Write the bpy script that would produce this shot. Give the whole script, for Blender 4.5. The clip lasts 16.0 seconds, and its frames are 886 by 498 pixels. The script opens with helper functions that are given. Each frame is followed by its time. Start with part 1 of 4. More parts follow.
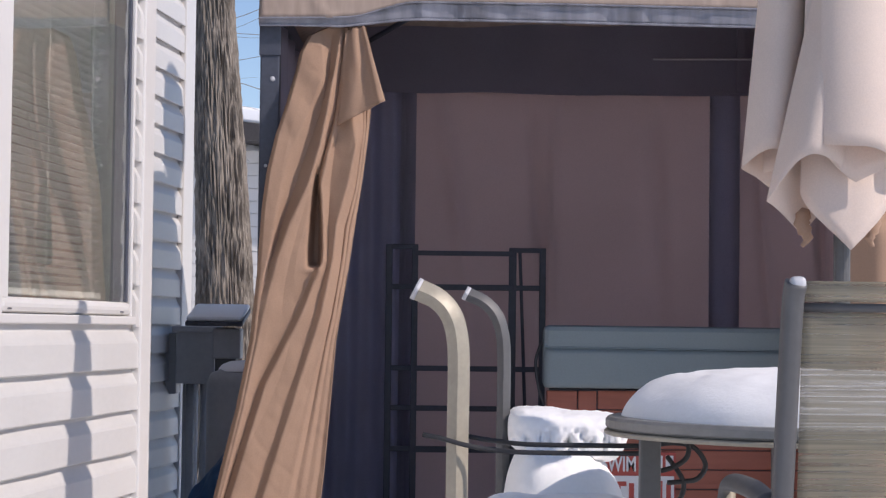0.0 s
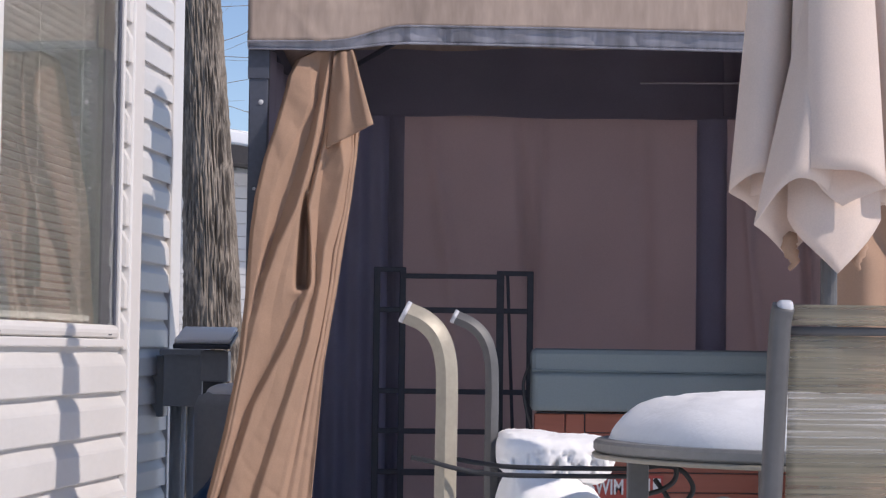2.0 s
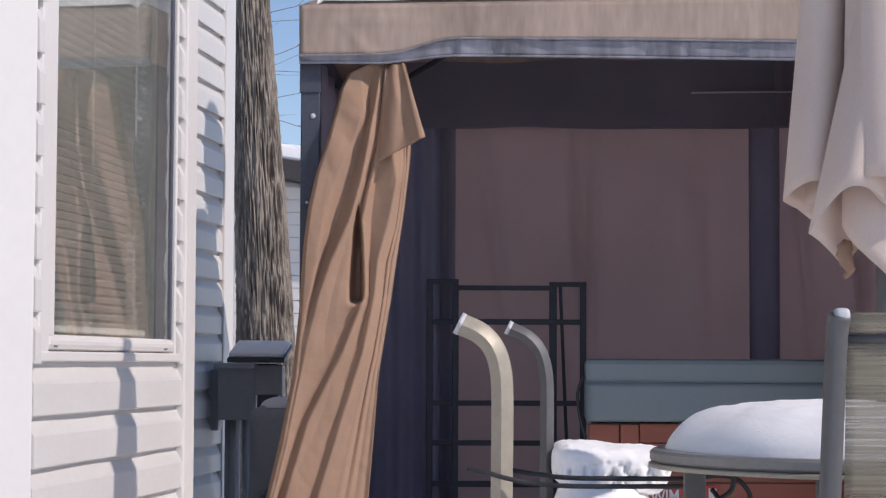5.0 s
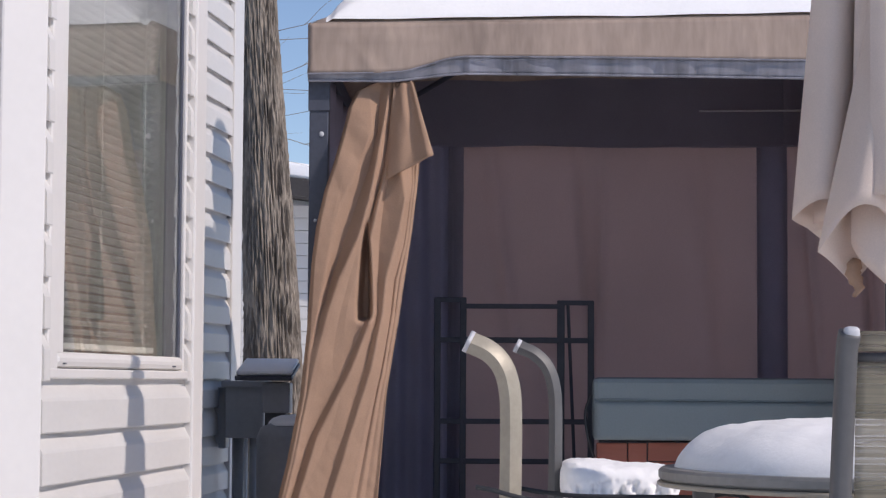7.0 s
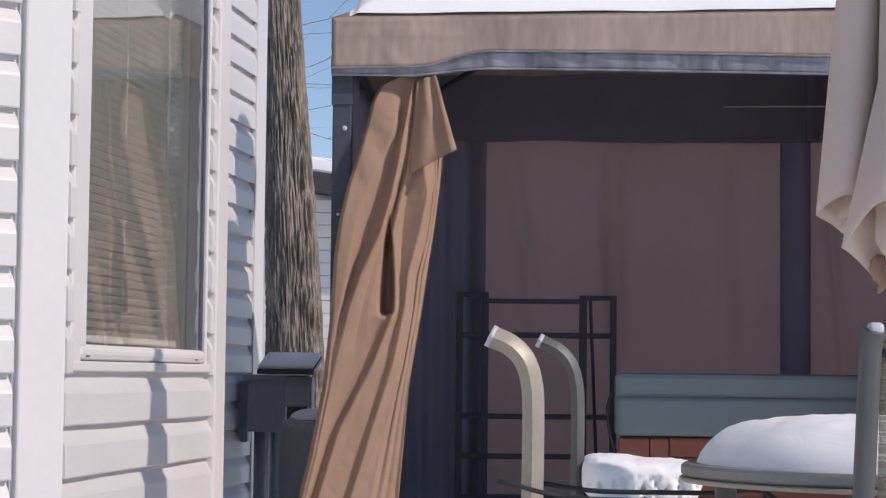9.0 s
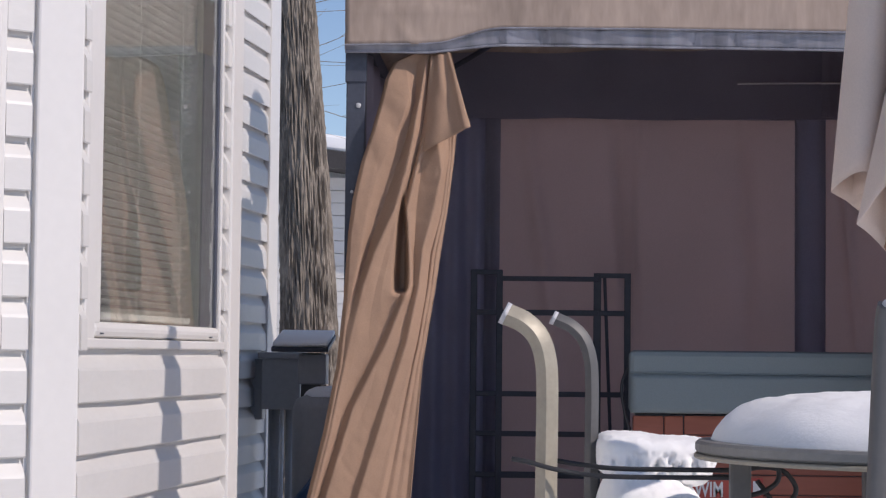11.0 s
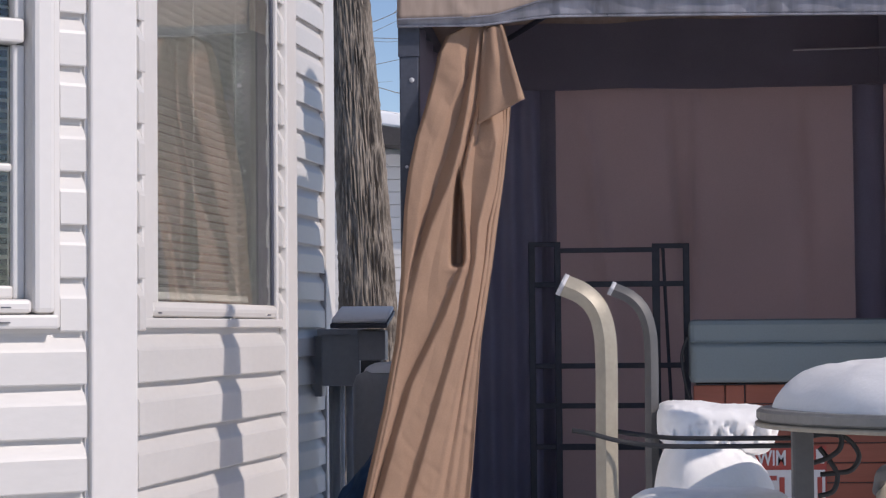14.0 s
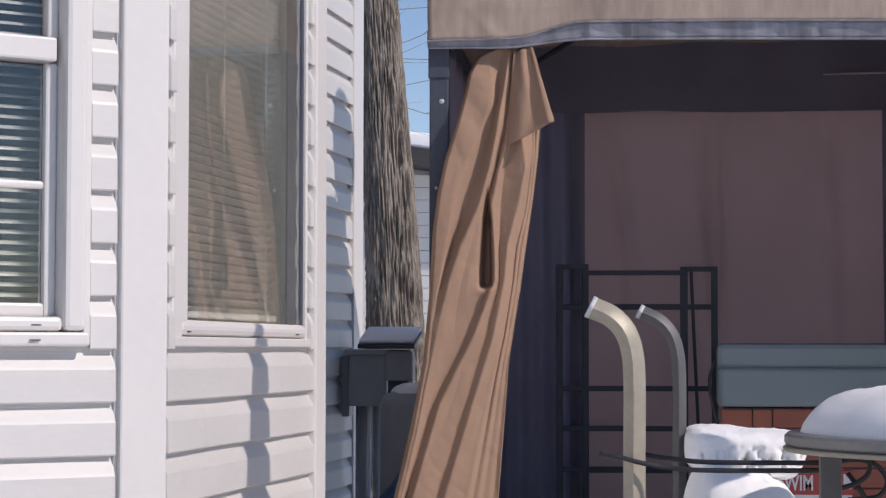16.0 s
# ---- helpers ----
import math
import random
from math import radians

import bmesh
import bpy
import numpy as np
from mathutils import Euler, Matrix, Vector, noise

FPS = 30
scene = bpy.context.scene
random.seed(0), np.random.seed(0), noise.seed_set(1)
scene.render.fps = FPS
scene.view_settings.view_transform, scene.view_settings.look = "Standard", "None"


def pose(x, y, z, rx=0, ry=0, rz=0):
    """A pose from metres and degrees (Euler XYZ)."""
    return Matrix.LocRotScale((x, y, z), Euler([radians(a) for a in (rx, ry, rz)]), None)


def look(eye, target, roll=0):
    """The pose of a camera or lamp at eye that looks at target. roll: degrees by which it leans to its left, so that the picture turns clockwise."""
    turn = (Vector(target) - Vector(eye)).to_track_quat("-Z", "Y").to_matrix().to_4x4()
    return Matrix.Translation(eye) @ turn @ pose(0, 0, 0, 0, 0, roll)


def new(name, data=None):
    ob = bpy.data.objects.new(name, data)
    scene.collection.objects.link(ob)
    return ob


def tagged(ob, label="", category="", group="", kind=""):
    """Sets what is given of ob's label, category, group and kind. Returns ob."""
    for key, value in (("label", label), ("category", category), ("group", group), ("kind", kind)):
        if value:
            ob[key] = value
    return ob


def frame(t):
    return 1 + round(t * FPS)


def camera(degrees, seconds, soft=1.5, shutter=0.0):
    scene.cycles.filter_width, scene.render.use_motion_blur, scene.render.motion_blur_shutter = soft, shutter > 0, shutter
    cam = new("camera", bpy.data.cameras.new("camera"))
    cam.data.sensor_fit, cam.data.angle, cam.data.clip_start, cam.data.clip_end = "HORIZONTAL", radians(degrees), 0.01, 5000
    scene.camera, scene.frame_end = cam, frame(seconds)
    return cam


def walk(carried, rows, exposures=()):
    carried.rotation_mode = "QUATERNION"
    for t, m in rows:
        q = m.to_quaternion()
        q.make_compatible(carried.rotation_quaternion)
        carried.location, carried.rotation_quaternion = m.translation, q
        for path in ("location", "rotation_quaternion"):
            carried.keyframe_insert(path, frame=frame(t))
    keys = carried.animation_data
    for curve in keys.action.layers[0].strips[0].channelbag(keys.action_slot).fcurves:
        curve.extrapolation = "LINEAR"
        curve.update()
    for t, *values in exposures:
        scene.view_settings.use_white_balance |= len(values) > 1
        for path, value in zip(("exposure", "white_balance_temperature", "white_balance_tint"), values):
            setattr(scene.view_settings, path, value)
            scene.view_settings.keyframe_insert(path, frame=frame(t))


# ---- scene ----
# seconds, eye x y z, yaw, pitch, roll
ROWS = [
    (0.0, 0.0000, 0.0000, 0.8850, -0.000, 2.211, -0.699),
    (0.5, 0.0000, 0.0001, 0.8840, -0.038, 2.376, -0.686),
    (1.0, -0.0017, -0.0013, 0.8856, -0.137, 2.527, -0.676),
    (1.5, -0.0021, -0.0082, 0.8869, -0.253, 2.686, -0.673),
    (2.0, -0.0030, -0.0117, 0.8852, -0.368, 2.858, -0.745),
    (2.5, -0.0037, -0.0086, 0.8864, -0.383, 2.986, -0.695),
    (3.0, -0.0010, -0.0053, 0.8858, -0.207, 3.071, -0.577),
    (3.5, -0.0047, -0.0163, 0.8859, 0.117, 3.134, -0.435),
    (4.0, -0.0068, -0.0217, 0.8858, 0.571, 3.128, -0.292),
    (6.5, -0.0173, -0.0183, 0.8817, 1.257, 3.531, -0.286),
    (7.0, -0.0168, -0.0227, 0.8827, 1.246, 3.706, -0.341),
    (7.5, -0.0160, -0.0245, 0.8832, 1.344, 3.807, -0.409),
    (8.0, -0.0169, -0.0254, 0.8838, 1.477, 3.829, -0.499),
    (8.5, -0.0173, -0.0219, 0.8817, 1.650, 3.738, -0.616),
    (9.0, -0.0192, -0.0202, 0.8807, 1.845, 3.566, -0.626),
    (11.5, -0.0170, -0.0104, 0.8773, 2.412, 2.789, -0.477),
    (12.0, -0.0121, -0.0053, 0.8754, 2.603, 2.620, -0.179),
    (12.5, -0.0096, 0.0035, 0.8753, 2.897, 2.427, 0.148),
    (13.0, -0.0071, 0.0066, 0.8730, 3.283, 2.252, 0.436),
    (13.5, -0.0076, 0.0067, 0.8738, 3.662, 2.189, 0.566),
    (14.0, -0.0132, -0.0027, 0.8749, 3.951, 2.245, 0.499),
    (14.5, -0.0143, -0.0116, 0.8748, 4.150, 2.398, 0.344),
    (15.0, -0.0158, -0.0128, 0.8752, 4.334, 2.574, 0.123),
    (15.5, -0.0179, -0.0113, 0.8754, 4.535, 2.710, 0.031),
    (16.0, -0.0178, -0.0101, 0.8758, 4.682, 2.834, -0.052),
]
cam = camera(24.57, 16.0, soft=1.3)
walk(cam, [(t, pose(x, y, z, 90 + pitch, roll, yaw)) for t, x, y, z, yaw, pitch, roll in ROWS],
     exposures=[(0.0, 0.23, 6750, 18), (4.0, 0.17, 6750, 18), (9.0, 0.06, 6750, 18), (16.0, 0.01, 6750, 18)])

# ---- light ----
SUN_TO = Vector((0.90, -0.43, 0.80)).normalized()
world = bpy.data.worlds.new("world")
scene.world = world
world.use_nodes = True
wn = world.node_tree
sky = wn.nodes.new("ShaderNodeTexSky")
sky.sky_type, sky.sun_disc = "NISHITA", False
sky.sun_elevation, sky.sun_rotation = math.asin(SUN_TO.z), math.atan2(SUN_TO.x, SUN_TO.y)
sky.altitude, sky.air_density, sky.dust_density, sky.ozone_density = 1500, 1.0, 0.0, 3.0
wn.links.new(sky.outputs[0], wn.nodes["Background"].inputs[0])
wn.nodes["Background"].inputs[1].default_value = 0.115
sun = new("sun", bpy.data.lights.new("sun", "SUN"))
sun.data.energy, sun.data.angle, sun.data.color = 2.8, radians(0.55), (1.0, 0.955, 0.89)
sun.matrix_world = look(SUN_TO * 30, (0, 0, 0))


# ---- materials ----
def mat(name, base, rough=0.6, metal=0.0, vary=0.12, fine=60.0, coarse=3.0, bump=0.1, stretch=(1, 1, 1), translucent=0.0, spec=0.5, per_piece=0.0):
    m = bpy.data.materials.new(name)
    m.use_nodes = True
    nt = m.node_tree
    N, L = nt.nodes, nt.links
    b = N["Principled BSDF"]
    tc, mp = N.new("ShaderNodeTexCoord"), N.new("ShaderNodeMapping")
    mp.inputs["Scale"].default_value = stretch
    L.new(tc.outputs["Object"], mp.inputs[0])
    n1, n2 = N.new("ShaderNodeTexNoise"), N.new("ShaderNodeTexNoise")
    n1.inputs["Scale"].default_value, n1.inputs["Detail"].default_value = fine, 6
    n2.inputs["Scale"].default_value, n2.inputs["Detail"].default_value = coarse, 4
    L.new(mp.outputs[0], n1.inputs[0])
    L.new(mp.outputs[0], n2.inputs[0])
    mix = N.new("ShaderNodeMath")
    mix.operation = "MULTIPLY_ADD"
    L.new(n1.outputs[0], mix.inputs[0])
    mix.inputs[1].default_value = 0.5
    half = N.new("ShaderNodeMath")
    half.operation = "MULTIPLY"
    L.new(n2.outputs[0], half.inputs[0])
    half.inputs[1].default_value = 0.5
    L.new(half.outputs[0], mix.inputs[2])
    fac = mix.outputs[0]
    if per_piece:
        oi = N.new("ShaderNodeObjectInfo")
        ad = N.new("ShaderNodeMath")
        ad.operation = "MULTIPLY_ADD"
        L.new(oi.outputs["Random"], ad.inputs[0])
        ad.inputs[1].default_value = per_piece
        L.new(fac, ad.inputs[2])
        fac = ad.outputs[0]
    ramp = N.new("ShaderNodeMapRange")
    ramp.inputs[1].default_value, ramp.inputs[2].default_value = 0.3, 0.7
    ramp.inputs[3].default_value, ramp.inputs[4].default_value = 1 - vary, 1 + vary
    L.new(fac, ramp.inputs[0])
    vm = N.new("ShaderNodeVectorMath")
    vm.operation = "SCALE"
    vm.inputs[0].default_value = base
    L.new(ramp.outputs[0], vm.inputs["Scale"])
    L.new(vm.outputs[0], b.inputs["Base Color"])
    rr = N.new("ShaderNodeMapRange")
    rr.inputs[3].default_value, rr.inputs[4].default_value = max(0.02, rough - 0.1), min(1, rough + 0.1)
    L.new(n2.outputs[0], rr.inputs[0])
    L.new(rr.outputs[0], b.inputs["Roughness"])
    b.inputs["Metallic"].default_value = metal
    b.inputs["Specular IOR Level"].default_value = spec
    if bump:
        bp = N.new("ShaderNodeBump")
        bp.inputs["Strength"].default_value, bp.inputs["Distance"].default_value = bump, 0.01
        L.new(n1.outputs[0], bp.inputs["Height"])
        L.new(bp.outputs[0], b.inputs["Normal"])
    if translucent:
        t, ms = N.new("ShaderNodeBsdfTranslucent"), N.new("ShaderNodeMixShader")
        L.new(vm.outputs[0], t.inputs[0])
        ms.inputs[0].default_value = translucent
        L.new(b.outputs[0], ms.inputs[1])
        L.new(t.outputs[0], ms.inputs[2])
        L.new(ms.outputs[0], N["Material Output"].inputs[0])
    return m


VINYL = mat("white_vinyl", (0.625, 0.60, 0.572), 0.45, vary=0.04, fine=25, coarse=2.5, bump=0.04, stretch=(1, 1, 3), per_piece=0.25)
TRIM = mat("white_trim", (0.68, 0.65, 0.62), 0.4, vary=0.03, fine=40, bump=0.02)
SASH = mat("sash_vinyl", (0.62, 0.61, 0.60), 0.4, vary=0.04, fine=40, bump=0.02)
BLIND = mat("blind_slat", (0.66, 0.67, 0.65), 0.5, vary=0.05, fine=30, bump=0.02, per_piece=0.3)
# near black: the room's lack of light is put into the plaster colour
ROOM = mat("unlit_dark_plaster", (0.035, 0.04, 0.055), 0.9, vary=0.1, fine=20, bump=0.05)
BARK = mat("bark", (0.225, 0.19, 0.155), 0.95, vary=0.6, fine=60, coarse=12, bump=0.8, stretch=(1, 1, 0.4))
SNOW = mat("snow", (0.965, 0.955, 0.945), 0.75, vary=0.03, fine=90, coarse=6, bump=0.10, spec=0.3)
TAN = mat("tan_canvas", (0.385, 0.248, 0.172), 0.85, vary=0.12, fine=260, coarse=5, bump=0.08, translucent=0.05, spec=0.2)
VALANCE = mat("valance_canvas", (0.36, 0.28, 0.232), 0.85, vary=0.30, fine=38, coarse=4, bump=0.10, stretch=(1, 1, 0.16), spec=0.2)
EDGE = mat("grey_vinyl_band", (0.22, 0.22, 0.25), 0.3, vary=0.55, fine=30, coarse=8, bump=0.15, stretch=(1, 1, 0.15), spec=0.5)
# lifted and blued: haze over the gazebo's dark inside is in this colour
BLACK = mat("black_metal", (0.055, 0.062, 0.085), 0.5, vary=0.3, fine=60, bump=0.05)
BROWN = mat("brown_mesh_cloth", (0.57, 0.465, 0.45), 0.9, vary=0.1, fine=300, coarse=2, bump=0.05, translucent=0.65, spec=0.1)
# the blue cast paints the same haze into the cloth
DARKCLOTH = mat("dark_mesh_cloth", (0.36, 0.345, 0.42), 0.9, vary=0.15, fine=300, coarse=3, bump=0.05, translucent=0.5, spec=0.1)
COVER = mat("grey_green_vinyl", (0.20, 0.24, 0.25), 0.55, vary=0.08, fine=180, coarse=3, bump=0.08)
CEDAR = mat("red_cedar", (0.30, 0.095, 0.06), 0.6, vary=0.18, fine=40, coarse=4, bump=0.15, stretch=(0.15, 1, 2), per_piece=0.35)
UMBRELLA = mat("beige_canvas", (0.84, 0.715, 0.63), 0.85, vary=0.07, fine=280, coarse=5, bump=0.05, translucent=0.3, spec=0.2)
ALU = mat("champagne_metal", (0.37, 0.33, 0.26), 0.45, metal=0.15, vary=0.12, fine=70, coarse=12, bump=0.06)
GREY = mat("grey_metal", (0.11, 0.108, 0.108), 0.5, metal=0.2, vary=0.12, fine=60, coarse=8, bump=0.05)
TABLE = mat("table_metal", (0.24, 0.235, 0.225), 0.45, metal=0.2, vary=0.12, fine=60, coarse=8, bump=0.05)
BOXGREY = mat("painted_steel", (0.36, 0.365, 0.37), 0.5, vary=0.1, fine=50, coarse=5, bump=0.06)
CAP = mat("grey_plastic", (0.55, 0.55, 0.57), 0.45, vary=0.08, fine=60, bump=0.05)
CORD = mat("black_rubber", (0.03, 0.03, 0.033), 0.6, vary=0.2, fine=60, bump=0.05)
BLUE = mat("blue_tarp", (0.03, 0.09, 0.20), 0.5, vary=0.2, fine=30, coarse=6, bump=0.2)
SIGNRED = mat("sign_red", (0.45, 0.07, 0.05), 0.5, vary=0.06, fine=40, bump=0.02)
SIGNWHITE = mat("sign_white", (0.75, 0.74, 0.74), 0.5, vary=0.04, fine=40, bump=0.02)
SHINGLE = mat("dark_eave", (0.05, 0.045, 0.045), 0.8, vary=0.2, fine=30, bump=0.2)
PAD = mat("deck_boards", (0.30, 0.26, 0.23), 0.8, vary=0.2, fine=30, coarse=3, bump=0.2, stretch=(4, 0.4, 1))
SLING = mat("sling_weave", (0.33, 0.30, 0.23), 0.75, vary=0.3, fine=30, coarse=9, bump=0.1, stretch=(0.12, 1, 8), translucent=0.3, spec=0.2)
sn = SLING.node_tree
mixer, clear = sn.nodes.new("ShaderNodeMixShader"), sn.nodes.new("ShaderNodeBsdfTransparent")
wave = sn.nodes.new("ShaderNodeTexNoise")
wave.inputs["Scale"].default_value, wave.inputs["Detail"].default_value = 60, 3
maps = sn.nodes.new("ShaderNodeMapping")
maps.inputs["Scale"].default_value = (0.05, 0.4, 4.0)
tex = sn.nodes.new("ShaderNodeTexCoord")
span = sn.nodes.new("ShaderNodeMapRange")
span.inputs[1].default_value, span.inputs[2].default_value, span.inputs[3].default_value, span.inputs[4].default_value = 0.35, 0.7, 0.22, 0.62
sn.links.new(tex.outputs["Object"], maps.inputs[0])
sn.links.new(maps.outputs[0], wave.inputs[0])
sn.links.new(wave.outputs[0], span.inputs[0])
sn.links.new(span.outputs[0], mixer.inputs[0])
outn = sn.nodes["Material Output"]
sn.links.new(outn.inputs[0].links[0].from_socket, mixer.inputs[1])
sn.links.new(clear.outputs[0], mixer.inputs[2])
sn.links.new(mixer.outputs[0], outn.inputs[0])
GLASS = bpy.data.materials.new("window_glass")
GLASS.use_nodes = True
gb = GLASS.node_tree.nodes["Principled BSDF"]
gb.inputs["Base Color"].default_value = (0.80, 0.82, 0.81, 1)
gb.inputs["Transmission Weight"].default_value = 1.0
gb.inputs["Roughness"].default_value = 0.0
gb.inputs["IOR"].default_value = 1.55


SCREEN = mat("insect_screen", (0.26, 0.27, 0.27), 0.9, vary=0.06, fine=300, coarse=3, bump=0.0, spec=0.1)
sc = SCREEN.node_tree
smix, sclear = sc.nodes.new("ShaderNodeMixShader"), sc.nodes.new("ShaderNodeBsdfTransparent")
smix.inputs[0].default_value = 0.80
sc.links.new(sc.nodes["Principled BSDF"].outputs[0], smix.inputs[1])
sc.links.new(sclear.outputs[0], smix.inputs[2])
sc.links.new(smix.outputs[0], sc.nodes["Material Output"].inputs[0])


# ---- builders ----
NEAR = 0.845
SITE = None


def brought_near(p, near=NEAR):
    """The gazebo and what stands in it are laid out on a farther plot, then brought nearer and made smaller toward the
    camera's eye; feet stay on the ground.
    """
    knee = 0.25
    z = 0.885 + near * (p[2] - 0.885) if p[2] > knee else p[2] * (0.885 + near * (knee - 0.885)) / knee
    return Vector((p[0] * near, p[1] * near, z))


def part(name, bm, material, parent=None, label="", smooth=False):
    """Links a bmesh as one mesh object, under a thing or part if given."""
    bmesh.ops.recalc_face_normals(bm, faces=bm.faces[:])
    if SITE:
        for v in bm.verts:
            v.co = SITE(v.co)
    me = bpy.data.meshes.new(name)
    bm.to_mesh(me)
    bm.free()
    if smooth:
        me.polygons.foreach_set("use_smooth", [True] * len(me.polygons))
    me.materials.append(material)
    ob = new(name, me)
    if parent:
        ob.parent = parent
        ob.matrix_parent_inverse = parent.matrix_world.inverted()
    if label:
        ob["label"] = label
    return ob


def thing(name, place, label, category, group="", kind=""):
    ob = new(name)
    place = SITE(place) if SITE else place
    ob.location = place
    ob.matrix_world = Matrix.Translation(place)
    return tagged(ob, label, category, group, kind)


def block(bm, lo, hi, m=None, bevel=0.0):
    """An axis-aligned block from lo to hi, then moved by m."""
    lo, hi = Vector(lo), Vector(hi)
    g = bmesh.ops.create_cube(bm, size=1.0)
    bmesh.ops.scale(bm, vec=hi - lo, verts=g["verts"])
    bmesh.ops.translate(bm, vec=(lo + hi) / 2, verts=g["verts"])
    vs = g["verts"]
    if bevel:
        es = list({e for v in vs for e in v.link_edges})
        r = bmesh.ops.bevel(bm, geom=es, offset=bevel, segments=2, affect="EDGES", profile=0.5)
        vs = list({v for f in r["faces"] for v in f.verts} | {v for v in vs if v.is_valid})
    if m is not None:
        bmesh.ops.transform(bm, matrix=m, verts=vs)
    return bm


def box(lo, hi, m=None, bevel=0.0):
    return block(bmesh.new(), lo, hi, m, bevel)


def tube(points, radius, sides=10, flat=1.0, bm=None, taper=None, side_axis=None, square=2.0):
    """A closed tube along points; flat squeezes it across its second axis."""
    bm = bm or bmesh.new()
    pts = [Vector(p) for p in points]
    rings = []
    ref = Vector(side_axis) if side_axis else Vector((0.31, 0.9, 0.22))
    for i, p in enumerate(pts):
        way = (pts[min(i + 1, len(pts) - 1)] - pts[max(i - 1, 0)]).normalized()
        a = (ref - way * ref.dot(way)).normalized()
        b = way.cross(a)
        r = radius * (taper[i] if taper else 1)
        ring = []
        for k in range(sides):
            c, s = math.cos(k * math.tau / sides), math.sin(k * math.tau / sides)
            q = r * (abs(c) ** square + abs(s) ** square) ** (-1 / square)
            ring.append(bm.verts.new(p + a * (q * c) + b * (q * flat * s)))
        rings.append(ring)
    for q, w in zip(rings, rings[1:]):
        for k in range(sides):
            bm.faces.new((q[k], q[(k + 1) % sides], w[(k + 1) % sides], w[k]))
    bm.faces.new(rings[0][::-1])
    bm.faces.new(rings[-1])
    return bm


def smooth_line(ctrl, steps=8):
    """A rounded line through control points (Catmull-Rom)."""
    c = [Vector(p) for p in ctrl]
    c = [c[0] * 2 - c[1]] + c + [c[-1] * 2 - c[-2]]
    out = []
    for i in range(1, len(c) - 2):
        for k in range(steps):
            t = k / steps
            p0, p1, p2, p3 = c[i - 1:i + 3]
            out.append(0.5 * ((2 * p1) + (p2 - p0) * t + (2 * p0 - 5 * p1 + 4 * p2 - p3) * t * t + (3 * p1 - p0 - 3 * p2 + p3) * t ** 3))
    return out + [c[-2]]


def interp(x, xs, ys):
    return float(np.interp(x, xs, ys))


def sheet(nu, nv, f, thick=0.0):
    """A grid surface f(u, v), with u and v from 0 to 1, given a thickness by a second skin."""
    bm = bmesh.new()
    g = [[bm.verts.new(f(i / nu, j / nv)) for i in range(nu + 1)] for j in range(nv + 1)]
    for j in range(nv):
        for i in range(nu):
            bm.faces.new((g[j][i], g[j][i + 1], g[j + 1][i + 1], g[j + 1][i]))
    if thick:
        bmesh.ops.recalc_face_normals(bm, faces=bm.faces[:])
        bmesh.ops.solidify(bm, geom=bm.faces[:], thickness=thick)
    return bm


class Wall:
    """A wall's own frame: s along it, o out from it, z up."""

    def __init__(self, x, y, degrees):
        a = radians(degrees)
        self.m = Matrix(((math.cos(a), math.sin(a), 0, x), (math.sin(a), -math.cos(a), 0, y), (0, 0, 1, 0), (0, 0, 0, 1)))

    def block(self, s0, s1, o0, o1, z0, z1, bm=None, bevel=0.0):
        return block(bm or bmesh.new(), (s0, o0, z0), (s1, o1, z1), self.m, bevel)

    def at(self, s, o, z):
        return self.m @ Vector((s, o, z))


COURSE = 0.114


def siding_board(w, s0, s1, z0, parent):
    """One dutch-lap vinyl course: a flat face below, a bevel above."""
    prof = [(-0.004, z0 + 0.006), (0.008, z0 + 0.006), (0.0175, z0), (0.0195, z0 + 0.003), (0.0185, z0 + 0.070), (0.016, z0 + 0.077), (0.002, z0 + 0.103), (-0.002, z0 + 0.116), (-0.004, z0 + 0.116)]
    bm = bmesh.new()
    n = max(1, int((s1 - s0) / 0.12))
    ends = []
    for k in range(n + 1):
        s = s0 + (s1 - s0) * k / n
        wob = 0.0012 * math.sin(s * 9.0 + z0 * 31.0) + 0.0008 * math.sin(s * 23 + z0 * 57)
        ends.append([bm.verts.new(w.at(s, o + (wob if o > 0 else 0), z)) for o, z in prof])
    for a, b in zip(ends, ends[1:]):
        for i in range(len(prof)):
            j = (i + 1) % len(prof)
            bm.faces.new((a[i], a[j], b[j], b[i]))
    bm.faces.new(ends[0][::-1])
    bm.faces.new(ends[-1])
    return part("siding_board", bm, VINYL, parent)


def courses(w, s0, s1, z0, z1, phase, parent, hole=None):
    """Boards from z0 to z1, cut round a hole (s0, s1, z0, z1)."""
    z = phase - math.ceil((phase - z0) / COURSE) * COURSE
    while z < z1:
        if hole and z + COURSE > hole[2] + 0.02 and z < hole[3]:
            if hole[0] - s0 > 0.01:
                siding_board(w, s0, hole[0], z, parent)
            if s1 - hole[1] > 0.01:
                siding_board(w, hole[1], s1, z, parent)
        else:
            siding_board(w, s0, s1, z, parent)
        z += COURSE


# ---- ground ----
def ground_height(x, y):
    return 0.02 * noise.noise((x * 0.7, y * 0.7, 3)) + 0.006 * noise.noise((x * 4, y * 4, 8))


bm = bmesh.new()
ticks = [-400, -120, -40, -15] + [-8 + 0.4 * i for i in range(41)] + [15, 40, 120, 400]
g = [[bm.verts.new((x, y + 5, ground_height(x, y) - 0.03)) for x in ticks] for y in ticks]
for j in range(len(ticks) - 1):
    for i in range(len(ticks) - 1):
        bm.faces.new((g[j][i], g[j][i + 1], g[j + 1][i + 1], g[j + 1][i]))
tagged(part("ground", bm, SNOW, smooth=True), "flat yard ground covered in white snow", "snow", kind="structure")

